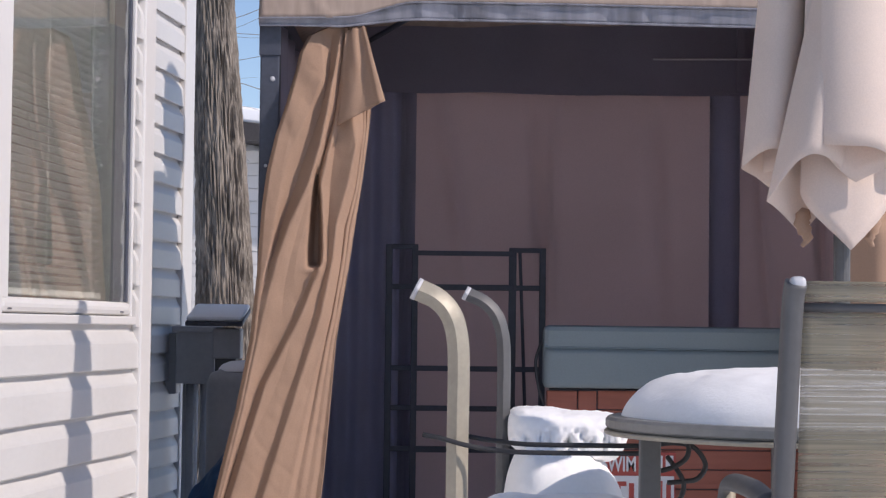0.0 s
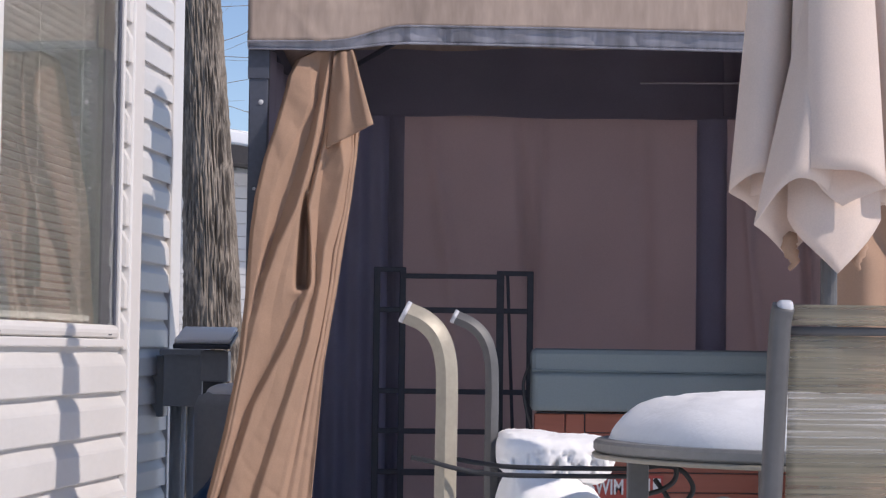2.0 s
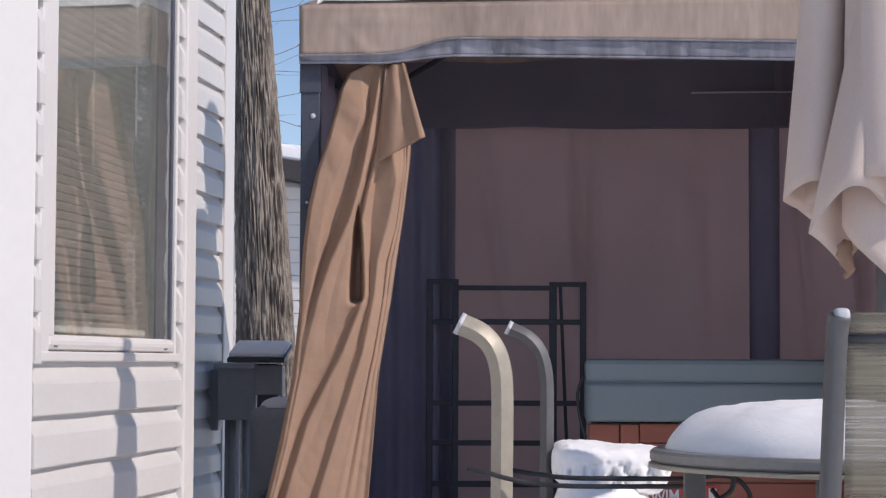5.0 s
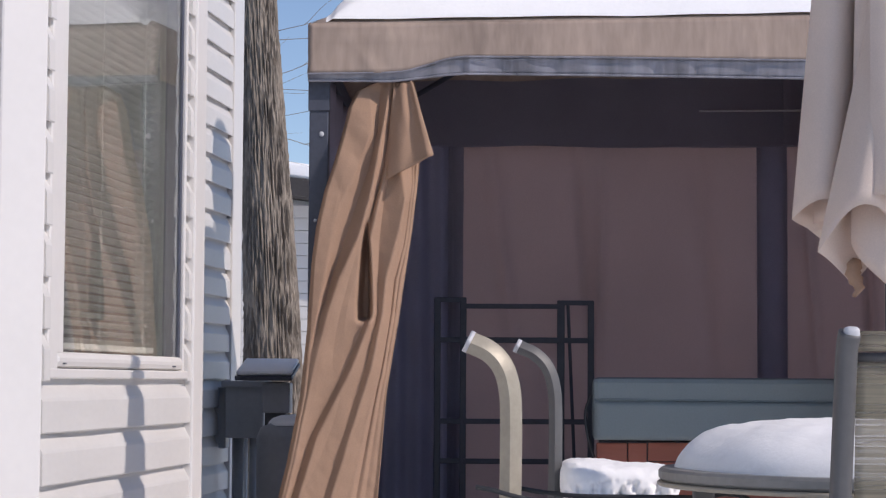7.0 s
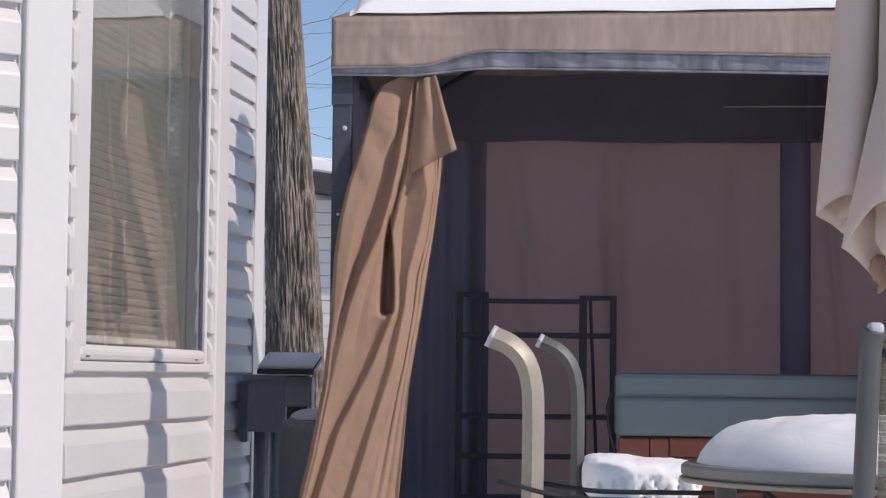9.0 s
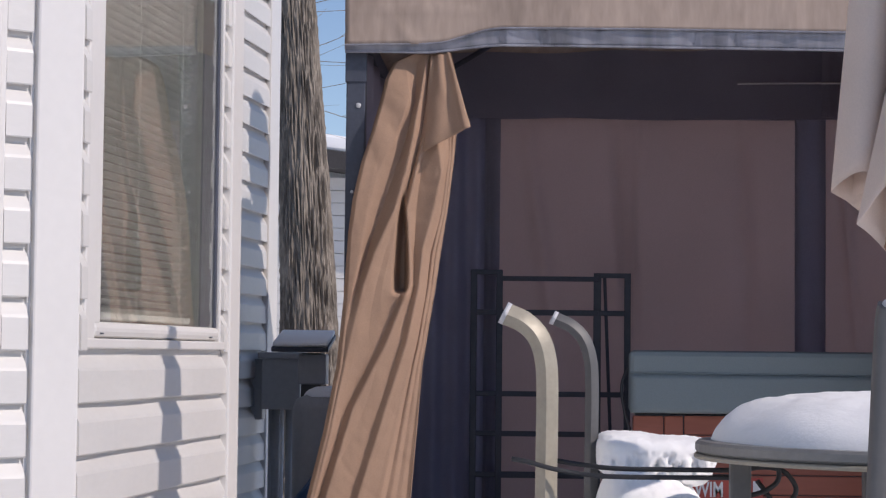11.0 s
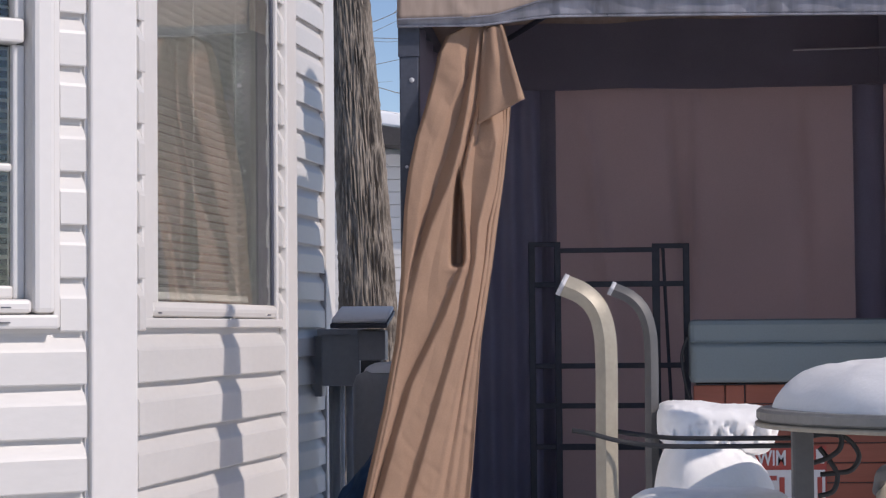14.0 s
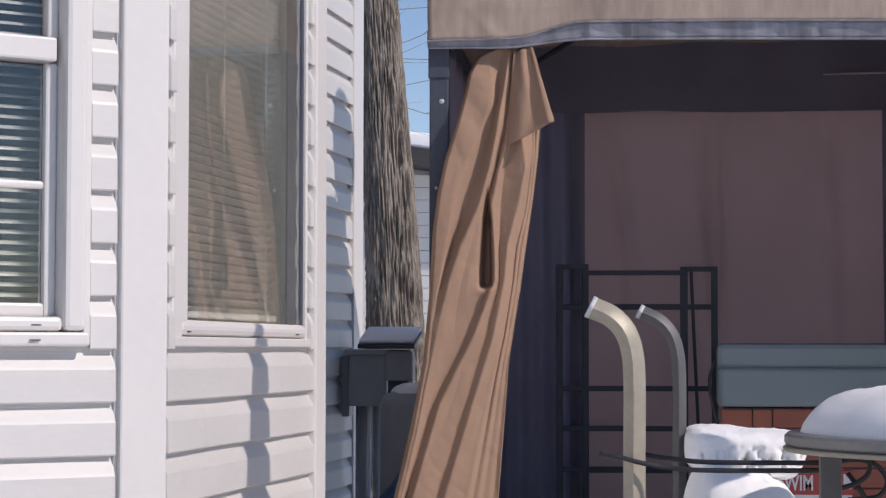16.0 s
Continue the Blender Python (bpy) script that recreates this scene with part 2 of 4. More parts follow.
# ---- house ----
TOP = 3.0
W1, W2, W3 = Wall(-1.0, 4.386, 38.7), Wall(-1.0, 4.386, 83.7), Wall(-1.108, 8.6, 83.7)


def wall_with_hole(name, w, s0, s1, hole, label):
    bm = bmesh.new()
    a, b, c, d = hole
    w.block(s0, a, -0.14, 0, 0, TOP, bm)
    w.block(b, s1, -0.14, 0, 0, TOP, bm)
    w.block(a, b, -0.14, 0, 0, c, bm)
    w.block(a, b, -0.14, 0, d, TOP, bm)
    return tagged(part(name, bm, VINYL), label, "wall", kind="structure")


H1, H2 = (-1.25, -0.19, 0.90, 2.32), (0.043, 1.225, 0.885, 2.32)
wall_1 = wall_with_hole("wall_1", W1, -2.6, -0.02, H1, "house wall clad in white dutch-lap vinyl siding")
wall_2 = wall_with_hole("wall_2", W2, 0.02, 1.36, H2, "bay side wall clad in white vinyl siding")
wall_3 = tagged(part("wall_3", W3.block(-2.9, 0.14, -0.14, 0, 0, TOP), VINYL), "house side wall in white vinyl siding, half in shade", "wall", kind="structure")


def corner_post(w, s0, s1, o0, o1, parent):
    return part("corner_post", w.block(s0, s1, o0, o1, 0.02, TOP, bevel=0.006), TRIM, parent, "plain white vinyl corner post")


corner_post(W1, -0.106, 0.006, -0.02, 0.026, wall_1)
part("corner_channel", W1.block(-0.113, -0.104, -0.01, 0.010, 0.03, TOP, bevel=0.002), SASH, wall_1, "narrow grey channel beside the post")
corner_post(W2, 1.262, 1.375, -0.02, 0.026, wall_2)
corner_post(W3, -0.09, 0.08, -0.02, 0.026, wall_3)


def blind(w, s0, s1, o, z0, z1, pitch, tilt, name="window_blind"):
    t = thing(name, w.at((s0 + s1) / 2, o, z0), "lowered off-white slatted blind behind the window glass", "blind", group="window blinds")
    z = z0
    while z < z1:
        bm = bmesh.new()
        c, sn = math.cos(radians(tilt)), math.sin(radians(tilt))
        rows = []
        for k in range(5):
            x = (k / 4 - 0.5) * 0.025
            bow = 0.0022 * (1 - (2 * k / 4 - 1) ** 2)
            rows.append([bm.verts.new(w.at(s, o + x * c - bow * sn, z + x * sn + bow * c)) for s in (s0, s1)])
        for a, b in zip(rows, rows[1:]):
            bm.faces.new((a[0], a[1], b[1], b[0]))
        bmesh.ops.solidify(bm, geom=bm.faces[:], thickness=0.0006)
        part("slat", bm, BLIND, t)
        z += pitch
    for s in (s0 + 0.12, (s0 + s1) / 2, s1 - 0.12):
        part("ladder_cord", tube([w.at(s, o + 0.014, z0), w.at(s, o + 0.014, z1)], 0.0012, 6), BLIND, t)
    part("bottom_rail", w.block(s0, s1, o - 0.012, o + 0.012, z0 - 0.022, z0 - 0.006, bevel=0.003), BLIND, t)
    return t


def frame_bar(w, s0, s1, o0, o1, z0, z1, parent, name="window_frame", material=TRIM, bevel=0.006):
    return part(name, w.block(s0, s1, o0, o1, z0, z1, bevel=bevel), material, parent)


def pane(w, s0, s1, o, z0, z1, parent):
    p = part("pane", w.block(s0, s1, o - 0.003, o + 0.003, z0, z1), GLASS, parent)
    p.visible_shadow = False
    return p


# window in the bay's side
window_2 = thing("window_2", W2.at(0.6, 0, 0.885), "fixed white vinyl window with a lowered blind", "window", kind="structure")
a, b, c, d = H2
g0, g1, gz = 0.172, 1.205, c + 0.058
frame_bar(W2, a, a + 0.075, -0.06, 0.014, c + 0.006, d, window_2, bevel=0.008)
frame_bar(W2, a + 0.075, g0, -0.06, 0.008, gz - 0.006, d, window_2, "inner_frame", bevel=0.006)
frame_bar(W2, g1 + 0.004, b, -0.06, 0.010, c + 0.006, d, window_2, bevel=0.004)
frame_bar(W2, a + 0.075, g1 + 0.004, -0.06, 0.012, c + 0.022, gz, window_2, bevel=0.014)
frame_bar(W2, a - 0.004, b + 0.004, -0.06, 0.020, c - 0.003, c + 0.020, window_2, "window_sill", bevel=0.004)
frame_bar(W2, g0, g1, -0.06, 0.010, d - 0.06, d, window_2)
frame_bar(W2, g1 - 0.016, g1 + 0.004, -0.05, 0.001, gz, d - 0.06, window_2, "gasket", BLACK, 0.002)
pane(W2, g0, g1 - 0.016, -0.006, gz, d - 0.06, window_2)
part("insect_screen", W2.block(g0 - 0.01, g1 - 0.01, -0.020, -0.0185, gz, d - 0.06), SCREEN, window_2, "fine grey mesh")
blind(W2, 0.10, 1.10, -0.06, gz + 0.03, d - 0.07, 0.0215, 28)
part("weep_slot", W2.block(0.16, 0.185, 0.008, 0.0115, c + 0.03, c + 0.033), BLACK, window_2, "dark drain slot")
part("weep_slot", W2.block(1.10, 1.13, 0.008, 0.0115, c + 0.03, c + 0.033), BLACK, window_2, "dark drain slot")
# double-hung window in the front
window_1 = thing("window_1", W1.at(-0.7, 0, 0.9), "white vinyl double-hung window with lowered blinds", "window", kind="structure")
a, b, c, d = H1
frame_bar(W1, b - 0.05, b, -0.06, 0.036, c + 0.014, d, window_1, bevel=0.012)
frame_bar(W1, a, a + 0.062, -0.06, 0.036, c, d, window_1)
frame_bar(W1, a + 0.062, b - 0.05, -0.06, 0.030, c + 0.014, c + 0.045, window_1, bevel=0.01)
frame_bar(W1, a - 0.02, b + 0.004, -0.06, 0.045, c - 0.018, c + 0.012, window_1, "window_sill")
frame_bar(W1, a + 0.062, b - 0.062, -0.06, 0.036, d - 0.06, d, window_1)
for s in (a - 0.016, b):
    frame_bar(W1, s, s + 0.016, -0.02, 0.020, c - 0.016, d, window_1, "side_channel", bevel=0.003)
mid = 1.488
frame_bar(W1, a + 0.062, b - 0.062, -0.05, 0.014, mid, mid + 0.052, window_1, "meeting_rail")
frame_bar(W1, b - 0.078, b - 0.05, -0.05, -0.012, c + 0.045, mid, window_1, "sash_stile", SASH)
frame_bar(W1, a + 0.062, b - 0.078, -0.05, -0.008, c + 0.045, c + 0.074, window_1, "sash_rail")
frame_bar(W1, b - 0.075, b - 0.05, -0.05, -0.01, mid + 0.052, d - 0.06, window_1, "sash_stile", SASH)
pane(W1, a + 0.062, b - 0.078, -0.03, c + 0.074, mid, window_1)
pane(W1, a + 0.062, b - 0.075, -0.035, mid + 0.052, d - 0.06, window_1)
frame_bar(W1, a + 0.062, b - 0.078, -0.026, -0.014, 1.216, 1.234, window_1, "muntin")
for s in (b - 0.10, b - 0.11):
    part("weep_slot", W1.block(s - 0.022, s, 0.029, 0.0312 if s > b - 0.105 else 0.0515, c + 0.026 if s > b - 0.105 else c - 0.006, c + 0.0285 if s > b - 0.105 else c - 0.0035), BLACK, window_1, "dark drain slot")
blind(W1, a + 0.07, b - 0.06, -0.085, c + 0.07, d - 0.07, 0.0225, -24)
# the room behind both windows, its want of light painted as dark plaster
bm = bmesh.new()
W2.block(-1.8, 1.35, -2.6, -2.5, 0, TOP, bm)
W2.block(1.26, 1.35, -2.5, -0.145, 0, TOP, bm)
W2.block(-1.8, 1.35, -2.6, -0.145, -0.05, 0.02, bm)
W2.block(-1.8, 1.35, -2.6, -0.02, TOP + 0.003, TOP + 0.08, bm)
tagged(part("room_shell", bm, ROOM), "plastered room behind the window blinds, painted dark for lack of light", "room", kind="structure")

PH = 0.762
courses(W1, -2.5, -0.113, 0.04, TOP - 0.1, PH, wall_1, (H1[0] - 0.016, H1[1] + 0.016, H1[2], H1[3]))
courses(W2, 0.004, 1.262, 0.04, TOP - 0.1, PH, wall_2, H2)
courses(W3, -2.7, -0.09, 0.04, TOP - 0.1, PH + 0.007, wall_3)


# ---- tree ----
def trunk_mesh(x0, y0, h, r0, r1, lean):
    bm = bmesh.new()
    nu, nv = 150, 230
    rings = []
    for j in range(nv + 1):
        z = h * j / nv
        t = j / nv
        r = r0 + (r1 - r0) * t + 0.10 * math.exp(-z * 3.0)
        cx, cy = x0 + lean * z + 0.02 * math.sin(z * 1.3), y0
        ring = []
        for k in range(nu):
            a = k * math.tau / nu
            q = (math.cos(a) * 8.6, math.sin(a) * 8.6, z * 4.2)
            warp = 0.9 * noise.noise((q[0] * 0.5, q[1] * 0.5, z * 3.0))
            ridge = 1 - abs(noise.noise((q[0] * 1.5 + warp, q[1] * 1.5 + warp, q[2] * 0.9))) * 2.4
            fine = noise.noise((q[0] * 4, q[1] * 4, z * 14))
            lump = noise.noise((q[0] * 0.22, q[1] * 0.22, z * 0.8 + 4))
            rr = r * (1 + 0.13 * max(-0.7, ridge) + 0.03 * fine + 0.05 * lump)
            ring.append(bm.verts.new((cx + rr * math.cos(a), cy + rr * math.sin(a), z)))
        rings.append(ring)
    for q, w in zip(rings, rings[1:]):
        for k in range(nu):
            bm.faces.new((q[k], q[(k + 1) % nu], w[(k + 1) % nu], w[k]))
    return bm


tree = thing("tree", (-1.18, 11.0, 0), "bare tree with a thick trunk of furrowed grey-brown bark", "tree")
part("trunk", trunk_mesh(-1.157, 11.0, 5.2, 0.158, 0.062, -0.043), BARK, tree)
rng = random.Random(4)


def limb(p, way, length, r, depth):
    pts = [Vector(p)]
    w = Vector(way).normalized()
    n = 7
    for _ in range(n):
        w = (w + Vector((rng.uniform(-1, 1), rng.uniform(-1, 1), rng.uniform(-0.5, 0.8))) * 0.22).normalized()
        pts.append(pts[-1] + w * (length / n))
    ob = tube(pts, r, 7, taper=[1 - 0.75 * k / n for k in range(n + 1)])
    part("limb", ob, BARK, tree)
    if depth:
        for _ in range(3):
            k = rng.randint(3, n)
            limb(pts[k], w + Vector((rng.uniform(-1, 1), rng.uniform(-1, 1), rng.uniform(-0.2, 0.8))), length * 0.6, r * 0.5, depth - 1)


for a in (0.4, 2.2, 3.9, 5.2):
    limb((-1.37, 11, 4.9 + 0.05 * a), (math.cos(a), math.sin(a), 1.1), 2.2, 0.05, 2)

# a second, far bare tree whose twigs cross the strip of sky
twigs = thing("tree", (-2.2, 16.0, 0), "far bare tree with thin grey twigs against the sky", "tree")
part("trunk", tube(smooth_line([(-3.4, 16, 0), (-3.4, 16, 2), (-3.3, 16, 4.5)]), 0.12, 10), BARK, twigs)
tw = random.Random(11)


def twig(p, way, length, r, depth):
    pts, w = [Vector(p)], Vector(way).normalized()
    for _ in range(9):
        w = (w + Vector((tw.uniform(-1, 1), 0, tw.uniform(-1, 1))) * 0.16).normalized()
        pts.append(pts[-1] + w * (length / 9))
    part("twig", tube(pts, r, 6, taper=[1 - 0.7 * i / 9 for i in range(10)]), BARK, twigs)
    for k in ((4, 6) if depth else ()):
        twig(pts[k], w + Vector((0.2, 0, tw.choice((-0.9, 0.7)))), length * 0.5, r * 0.6, depth - 1)


for z, up in ((2.95, 0.12), (3.25, 0.22), (3.6, 0.3)):
    twig((-3.3, 16, z - 0.3), (1, 0, up), 2.1, 0.007, 2)

# ---- far house ----
far_house = thing("far_house", (-4, 21, 0), "neighbouring house with pale siding, dark eave and snowy roof", "house")
part("wall", box((-8, 20.4, 0), (1.0, 24, 2.62)), VINYL, far_house)
for k in range(20):
    part("siding_board", box((-3.2, 20.37, 0.1 + 0.127 * k), (-1.0, 20.41, 0.1 + 0.127 * k + 0.12), Matrix.Identity(4)), VINYL, far_house)

slope = Matrix.Translation((-1.85, 20, 2.86)) @ Matrix.Rotation(radians(8), 4, "Y")
part("eave", box((-4.5, -0.1, -0.17), (4.5, 0.5, 0.0), slope), SHINGLE, far_house, "dark eave board")
part("roof", box((-4.5, -0.05, 0.004), (4.5, 4.5, 0.16), slope, 0.03), SNOW, far_house, "roof under snow")

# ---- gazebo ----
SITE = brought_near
GX0, GX1, GY0, GY1 = -0.675, 2.35, 7.3, 9.5
gazebo = thing("gazebo", (0.8, 8.4, 0), "dark metal gazebo with a tan fabric roof under snow", "gazebo")


def gazebo_post(x, y):
    p = part("post", box((x, y, 0), (x + 0.07, y + 0.07, 2.02), bevel=0.005), BLACK, gazebo)
    part("bracket", box((x - 0.004, y - 0.006, 1.86), (x + 0.074, y + 0.02, 1.985), bevel=0.003), BLACK, p)
    for z in (1.775, 1.46):
        b = bmesh.new()
        bmesh.ops.create_uvsphere(b, u_segments=12, v_segments=8, radius=0.0095 if z > 1.6 else 0.006)
        bmesh.ops.scale(b, vec=(1, 0.5, 1), verts=b.verts)
        bmesh.ops.translate(b, vec=(x + 0.045 if z > 1.6 else x + 0.025, y - 0.002, z), verts=b.verts)
        part("bolt", b, CAP, p, "pale bolt head", smooth=True)


for x in (GX0 + 0.003, GX1 - 0.073):
    for y in (GY0 + 0.02, GY1 - 0.09):
        gazebo_post(x, y)
for lo, hi in (((GX0, GY0 + 0.03, 2.03), (GX1, GY0 + 0.08, 2.10)), ((GX0, GY1 - 0.08, 2.03), (GX1, GY1 - 0.03, 2.10)),
               ((GX0 + 0.01, GY0 + 0.08, 2.03), (GX0 + 0.06, GY1 - 0.08, 2.10)), ((GX1 - 0.06, GY0 + 0.08, 2.03), (GX1 - 0.01, GY1 - 0.08, 2.10))):
    part("beam", box(lo, hi, bevel=0.004), BLACK, gazebo)
# inner rail and the strip of cloth that hangs from it at the back
# only the shining stretch of the rail, its shine painted as pale grey
part("rail", tube([(0.95, 9.30, 2.127), (GX1 - 0.1, 9.30, 2.142)], 0.0045, 10), CAP, gazebo, "thin curtain rail, pale and short as its streak of shine")
for x, x2 in ((GX0 + 0.05, 0.55), (GX1 - 0.05, 1.1)):
    part("strut", tube([(x, GY0 + 0.06, 2.06), (x2, 8.3, 2.6)], 0.012, 8), BLACK, gazebo, "slanting roof strut")
    part("strut", tube([(x, GY1 - 0.06, 2.06), (x2, 8.5, 2.6)], 0.012, 8), BLACK, gazebo, "slanting roof strut")
part("strap", box((1.335, 9.3, 1.98), (1.372, 9.315, 2.3)), DARKCLOTH, gazebo)


def val_bottom(x):
    return interp(x, [GX0, -0.40, -0.32, -0.17, -0.12, 0.4, 1.2, GX1], [1.988, 1.992, 1.997, 2.043, 2.052, 2.050, 2.040, 2.03])


def val_edge(x):
    return interp(x, [GX0, -0.53, -0.37, -0.30, -0.17, -0.10, 0.4, 1.2, GX1], [1.966, 1.966, 1.964, 1.972, 1.988, 1.992, 1.988, 1.978, 1.97])


def val_top(x):
    return interp(x, [GX0, -0.5, 0.0, 1.2, GX1], [2.178, 2.176, 2.183, 2.207, 2.21])


def ripple(x, z, k=1.0):
    return k * (0.006 * noise.noise((x * 3.1, z * 4, 1)) + 0.003 * noise.noise((x * 11, z * 5, 2)))


def front_valance(u, v):
    x = GX0 + (GX1 - GX0) * u
    z = val_top(x) + (val_bottom(x) - val_top(x)) * v
    wrinkle = 0.004 * math.exp(-((z - 2.10 + 0.02 * math.sin(x * 4)) / 0.012) ** 2) * (1 if x < 0.1 else max(0, 1 - (x - 0.1) * 3))
    crease = wrinkle + 0.009 * math.exp(-((x + 0.42 - (1 - v) * -0.16) / 0.02) ** 2) * v if x < -0.2 else 0
    return Vector((x, GY0 - 0.006 - 0.02 * v + ripple(x, z) - crease, z))


def front_edge(u, v):
    x = GX0 + (GX1 - GX0) * u
    z0, z1 = val_bottom(x) + 0.004, val_edge(x)
    z = z0 + (z1 - z0) * v
    pleat = 0.008 * max(0, math.sin(x * 27 + 2 * math.sin(x * 9))) ** 8 + 0.007 * noise.noise((x * 14, v * 2, 0))
    return Vector((x, GY0 - 0.022 + 0.012 * v + ripple(x, 2) + pleat, z))


part("valance", sheet(150, 10, front_valance, 0.003), VALANCE, gazebo, "tan canvas valance with water streaks", smooth=True)
part("valance_band", sheet(240, 5, front_edge, 0.003), EDGE, gazebo, "wet grey vinyl band along the valance", smooth=True)
part("piping", tube([Vector((GX0 + (GX1 - GX0) * k / 90, GY0 - 0.03, val_bottom(GX0 + (GX1 - GX0) * k / 90) + 0.001)) for k in range(91)], 0.004, 6), EDGE, gazebo)
part("piping", tube([Vector((GX0 + (GX1 - GX0) * k / 90, GY0 - 0.016, val_edge(GX0 + (GX1 - GX0) * k / 90))) for k in range(91)], 0.005, 6), EDGE, gazebo)
for x, top in ((GX0 - 0.003, 2.176), (GX1 - 0.003, 2.222)):
    part("valance", sheet(20, 6, lambda u, v: Vector((x + 0.5 * ripple(u * 4, v), GY0 + (GY1 - GY0) * u, top + (1.977 - top) * v)), 0.003), VALANCE, gazebo, smooth=True)
part("valance", sheet(20, 6, lambda u, v: Vector((GX0 + (GX1 - GX0) * u, GY1 + 0.01, 2.222 - 0.245 * v)), 0.003), VALANCE, gazebo, smooth=True)


def roof_z(x, y):
    """A hipped roof that rises from its four edges."""
    e = min(x - GX0, GX1 - x, y - GY0, GY1 - y)
    return 2.175 + 0.03 * min(1, max(0, (x + 0.5) / 1.7)) + 0.62 * max(0, e)


def snow_z(x, y):
    e = max(0, min((x - GX0 - 0.06) * 0.5, GX1 - x, y - GY0 + 0.0, GY1 - y))
    thick = 0.16 * (1 - math.exp(-e * 7)) + 0.02 * min(1, e * 12) + 0.012 * noise.noise((x * 3, y * 3, 5))
    return roof_z(x, y) + thick * min(1, e * 60)


part("roof", sheet(60, 44, lambda u, v: Vector((GX0 + (GX1 - GX0) * u, GY0 + (GY1 - GY0) * v, roof_z(GX0 + (GX1 - GX0) * u, GY0 + (GY1 - GY0) * v))), 0.003), VALANCE, gazebo, smooth=True)
SX0, SX1, SY0, SY1 = GX0 + 0.06, GX1 - 0.02, GY0 + 0.012, GY1 - 0.02


def edge_ease(u):
    return 0.5 - 0.5 * math.cos(math.pi * u)


roof_snow = part("snow", sheet(130, 70, lambda u, v: Vector((SX0 + (SX1 - SX0) * edge_ease(u), SY0 + (SY1 - SY0) * edge_ease(v),
                 0.002 + snow_z(SX0 + (SX1 - SX0) * edge_ease(u), SY0 + (SY1 - SY0) * edge_ease(v)))), 0.0), SNOW, smooth=True)
tagged(roof_snow, "thick white snow lying on the gazebo roof", "snow")


def cloth_wall(name, x0, x1, y, z0, z1, material, folds, depth, parent, seed=0, label="", along_y=False):
    def f(u, v):
        w = depth * (math.sin(u * folds * math.tau + 0.6 * math.sin(v * 3 + seed)) + 0.7 * noise.noise((u * folds * 1.4, v * 2.0, seed)))
        p = x0 + (x1 - x0) * u
        for k, (cu, slope, wid) in enumerate(((0.12, 0.18, 0.02), (0.40, 0.10, 0.015), (0.47, -0.04, 0.012), (0.8, 0.06, 0.03))):
            w += (0.034 if name == "back_panel" else 0.0) * math.exp(-((u - cu - slope * (v - 0.15)) / wid) ** 2) * math.exp(-((v - 0.3) / 0.28) ** 2) * (-1) ** k
        if name == "back_pelmet":
            return Vector((p, y + w, z1 + (z0 + 0.018 * noise.noise((p * 2.6, 0, 3)) - z1) * v))
        return Vector((y + w, p, z1 + (z0 - z1) * v)) if along_y else Vector((p, y + w, z1 + (z0 - z1) * v))
    return part(name, sheet(int((70 if name == "back_panel" else 24) + folds * 12), 36, f, 0.002), material, parent, label, smooth=True)


cloth_wall("side_curtain", GX0 + 0.1, -0.16, 9.40, 0.03, 2.02, DARKCLOTH, 4, 0.018, gazebo, 3, "dark brown gathered mesh curtain")
cloth_wall("back_panel", -0.15, 1.25, 9.42, 0.03, 2.02, BROWN, 1.0, 0.012, gazebo, 5, "brown fabric back panel")
cloth_wall("back_panel", 1.34, GX1 - 0.08, 9.42, 0.03, 2.02, BROWN, 1.0, 0.012, gazebo, 6, "brown fabric back panel")
cloth_wall("back_strip", -0.205, -0.135, 9.385, 0.03, 2.02, DARKCLOTH, 1, 0.004, gazebo, 7, "dark bound edge of the curtain")
cloth_wall("back_strip", 1.223, 1.364, 9.385, 0.03, 2.02, DARKCLOTH, 1.5, 0.004, gazebo, 8, "dark bound edge of the curtain")
# reaches above the rail as a dark sheet standing in for roof shade
cloth_wall("back_pelmet", GX0 + 0.08, GX1 - 0.08, 9.35, 1.965, 2.305, DARKCLOTH, 5, 0.006, gazebo, 9, "dark strip of cloth under the rail, carried up to darken the roof's underside")
cloth_wall("side_curtain", GY0 + 0.12, GY1 - 0.1, GX0 + 0.045, 0.03, 2.03, DARKCLOTH, 6, 0.014, gazebo, 10, "dark brown mesh side curtain", True)
cloth_wall("side_curtain", GY0 + 0.02, GY1 - 0.02, GX1 - 0.04, 0.03, 2.12, BROWN, 6, 0.014, gazebo, 11, "brown mesh side curtain", True)
gazebo_floor = tagged(part("gazebo_floor", box((GX0 - 0.1, GY0 - 0.1, -0.1), (GX1 + 0.1, GY1 + 0.1, 0.02)), PAD), "dark timber floor of the gazebo", "floor", kind="structure")


# ---- front curtain, twisted and tied ----
CZ = [0.02, 0.25, 0.36, 0.59, 0.83, 1.07, 1.30, 1.43, 1.57, 1.68, 1.80, 1.87, 1.935, 1.97]
CL = [-0.87, -0.815, -0.79, -0.735, -0.69, -0.668, -0.655, -0.64, -0.61, -0.575, -0.545, -0.53, -0.50, -0.43]
CR = [-0.45, -0.430, -0.418, -0.40, -0.382, -0.345, -0.312, -0.293, -0.277, -0.268, -0.262, -0.268, -0.283, -0.29]


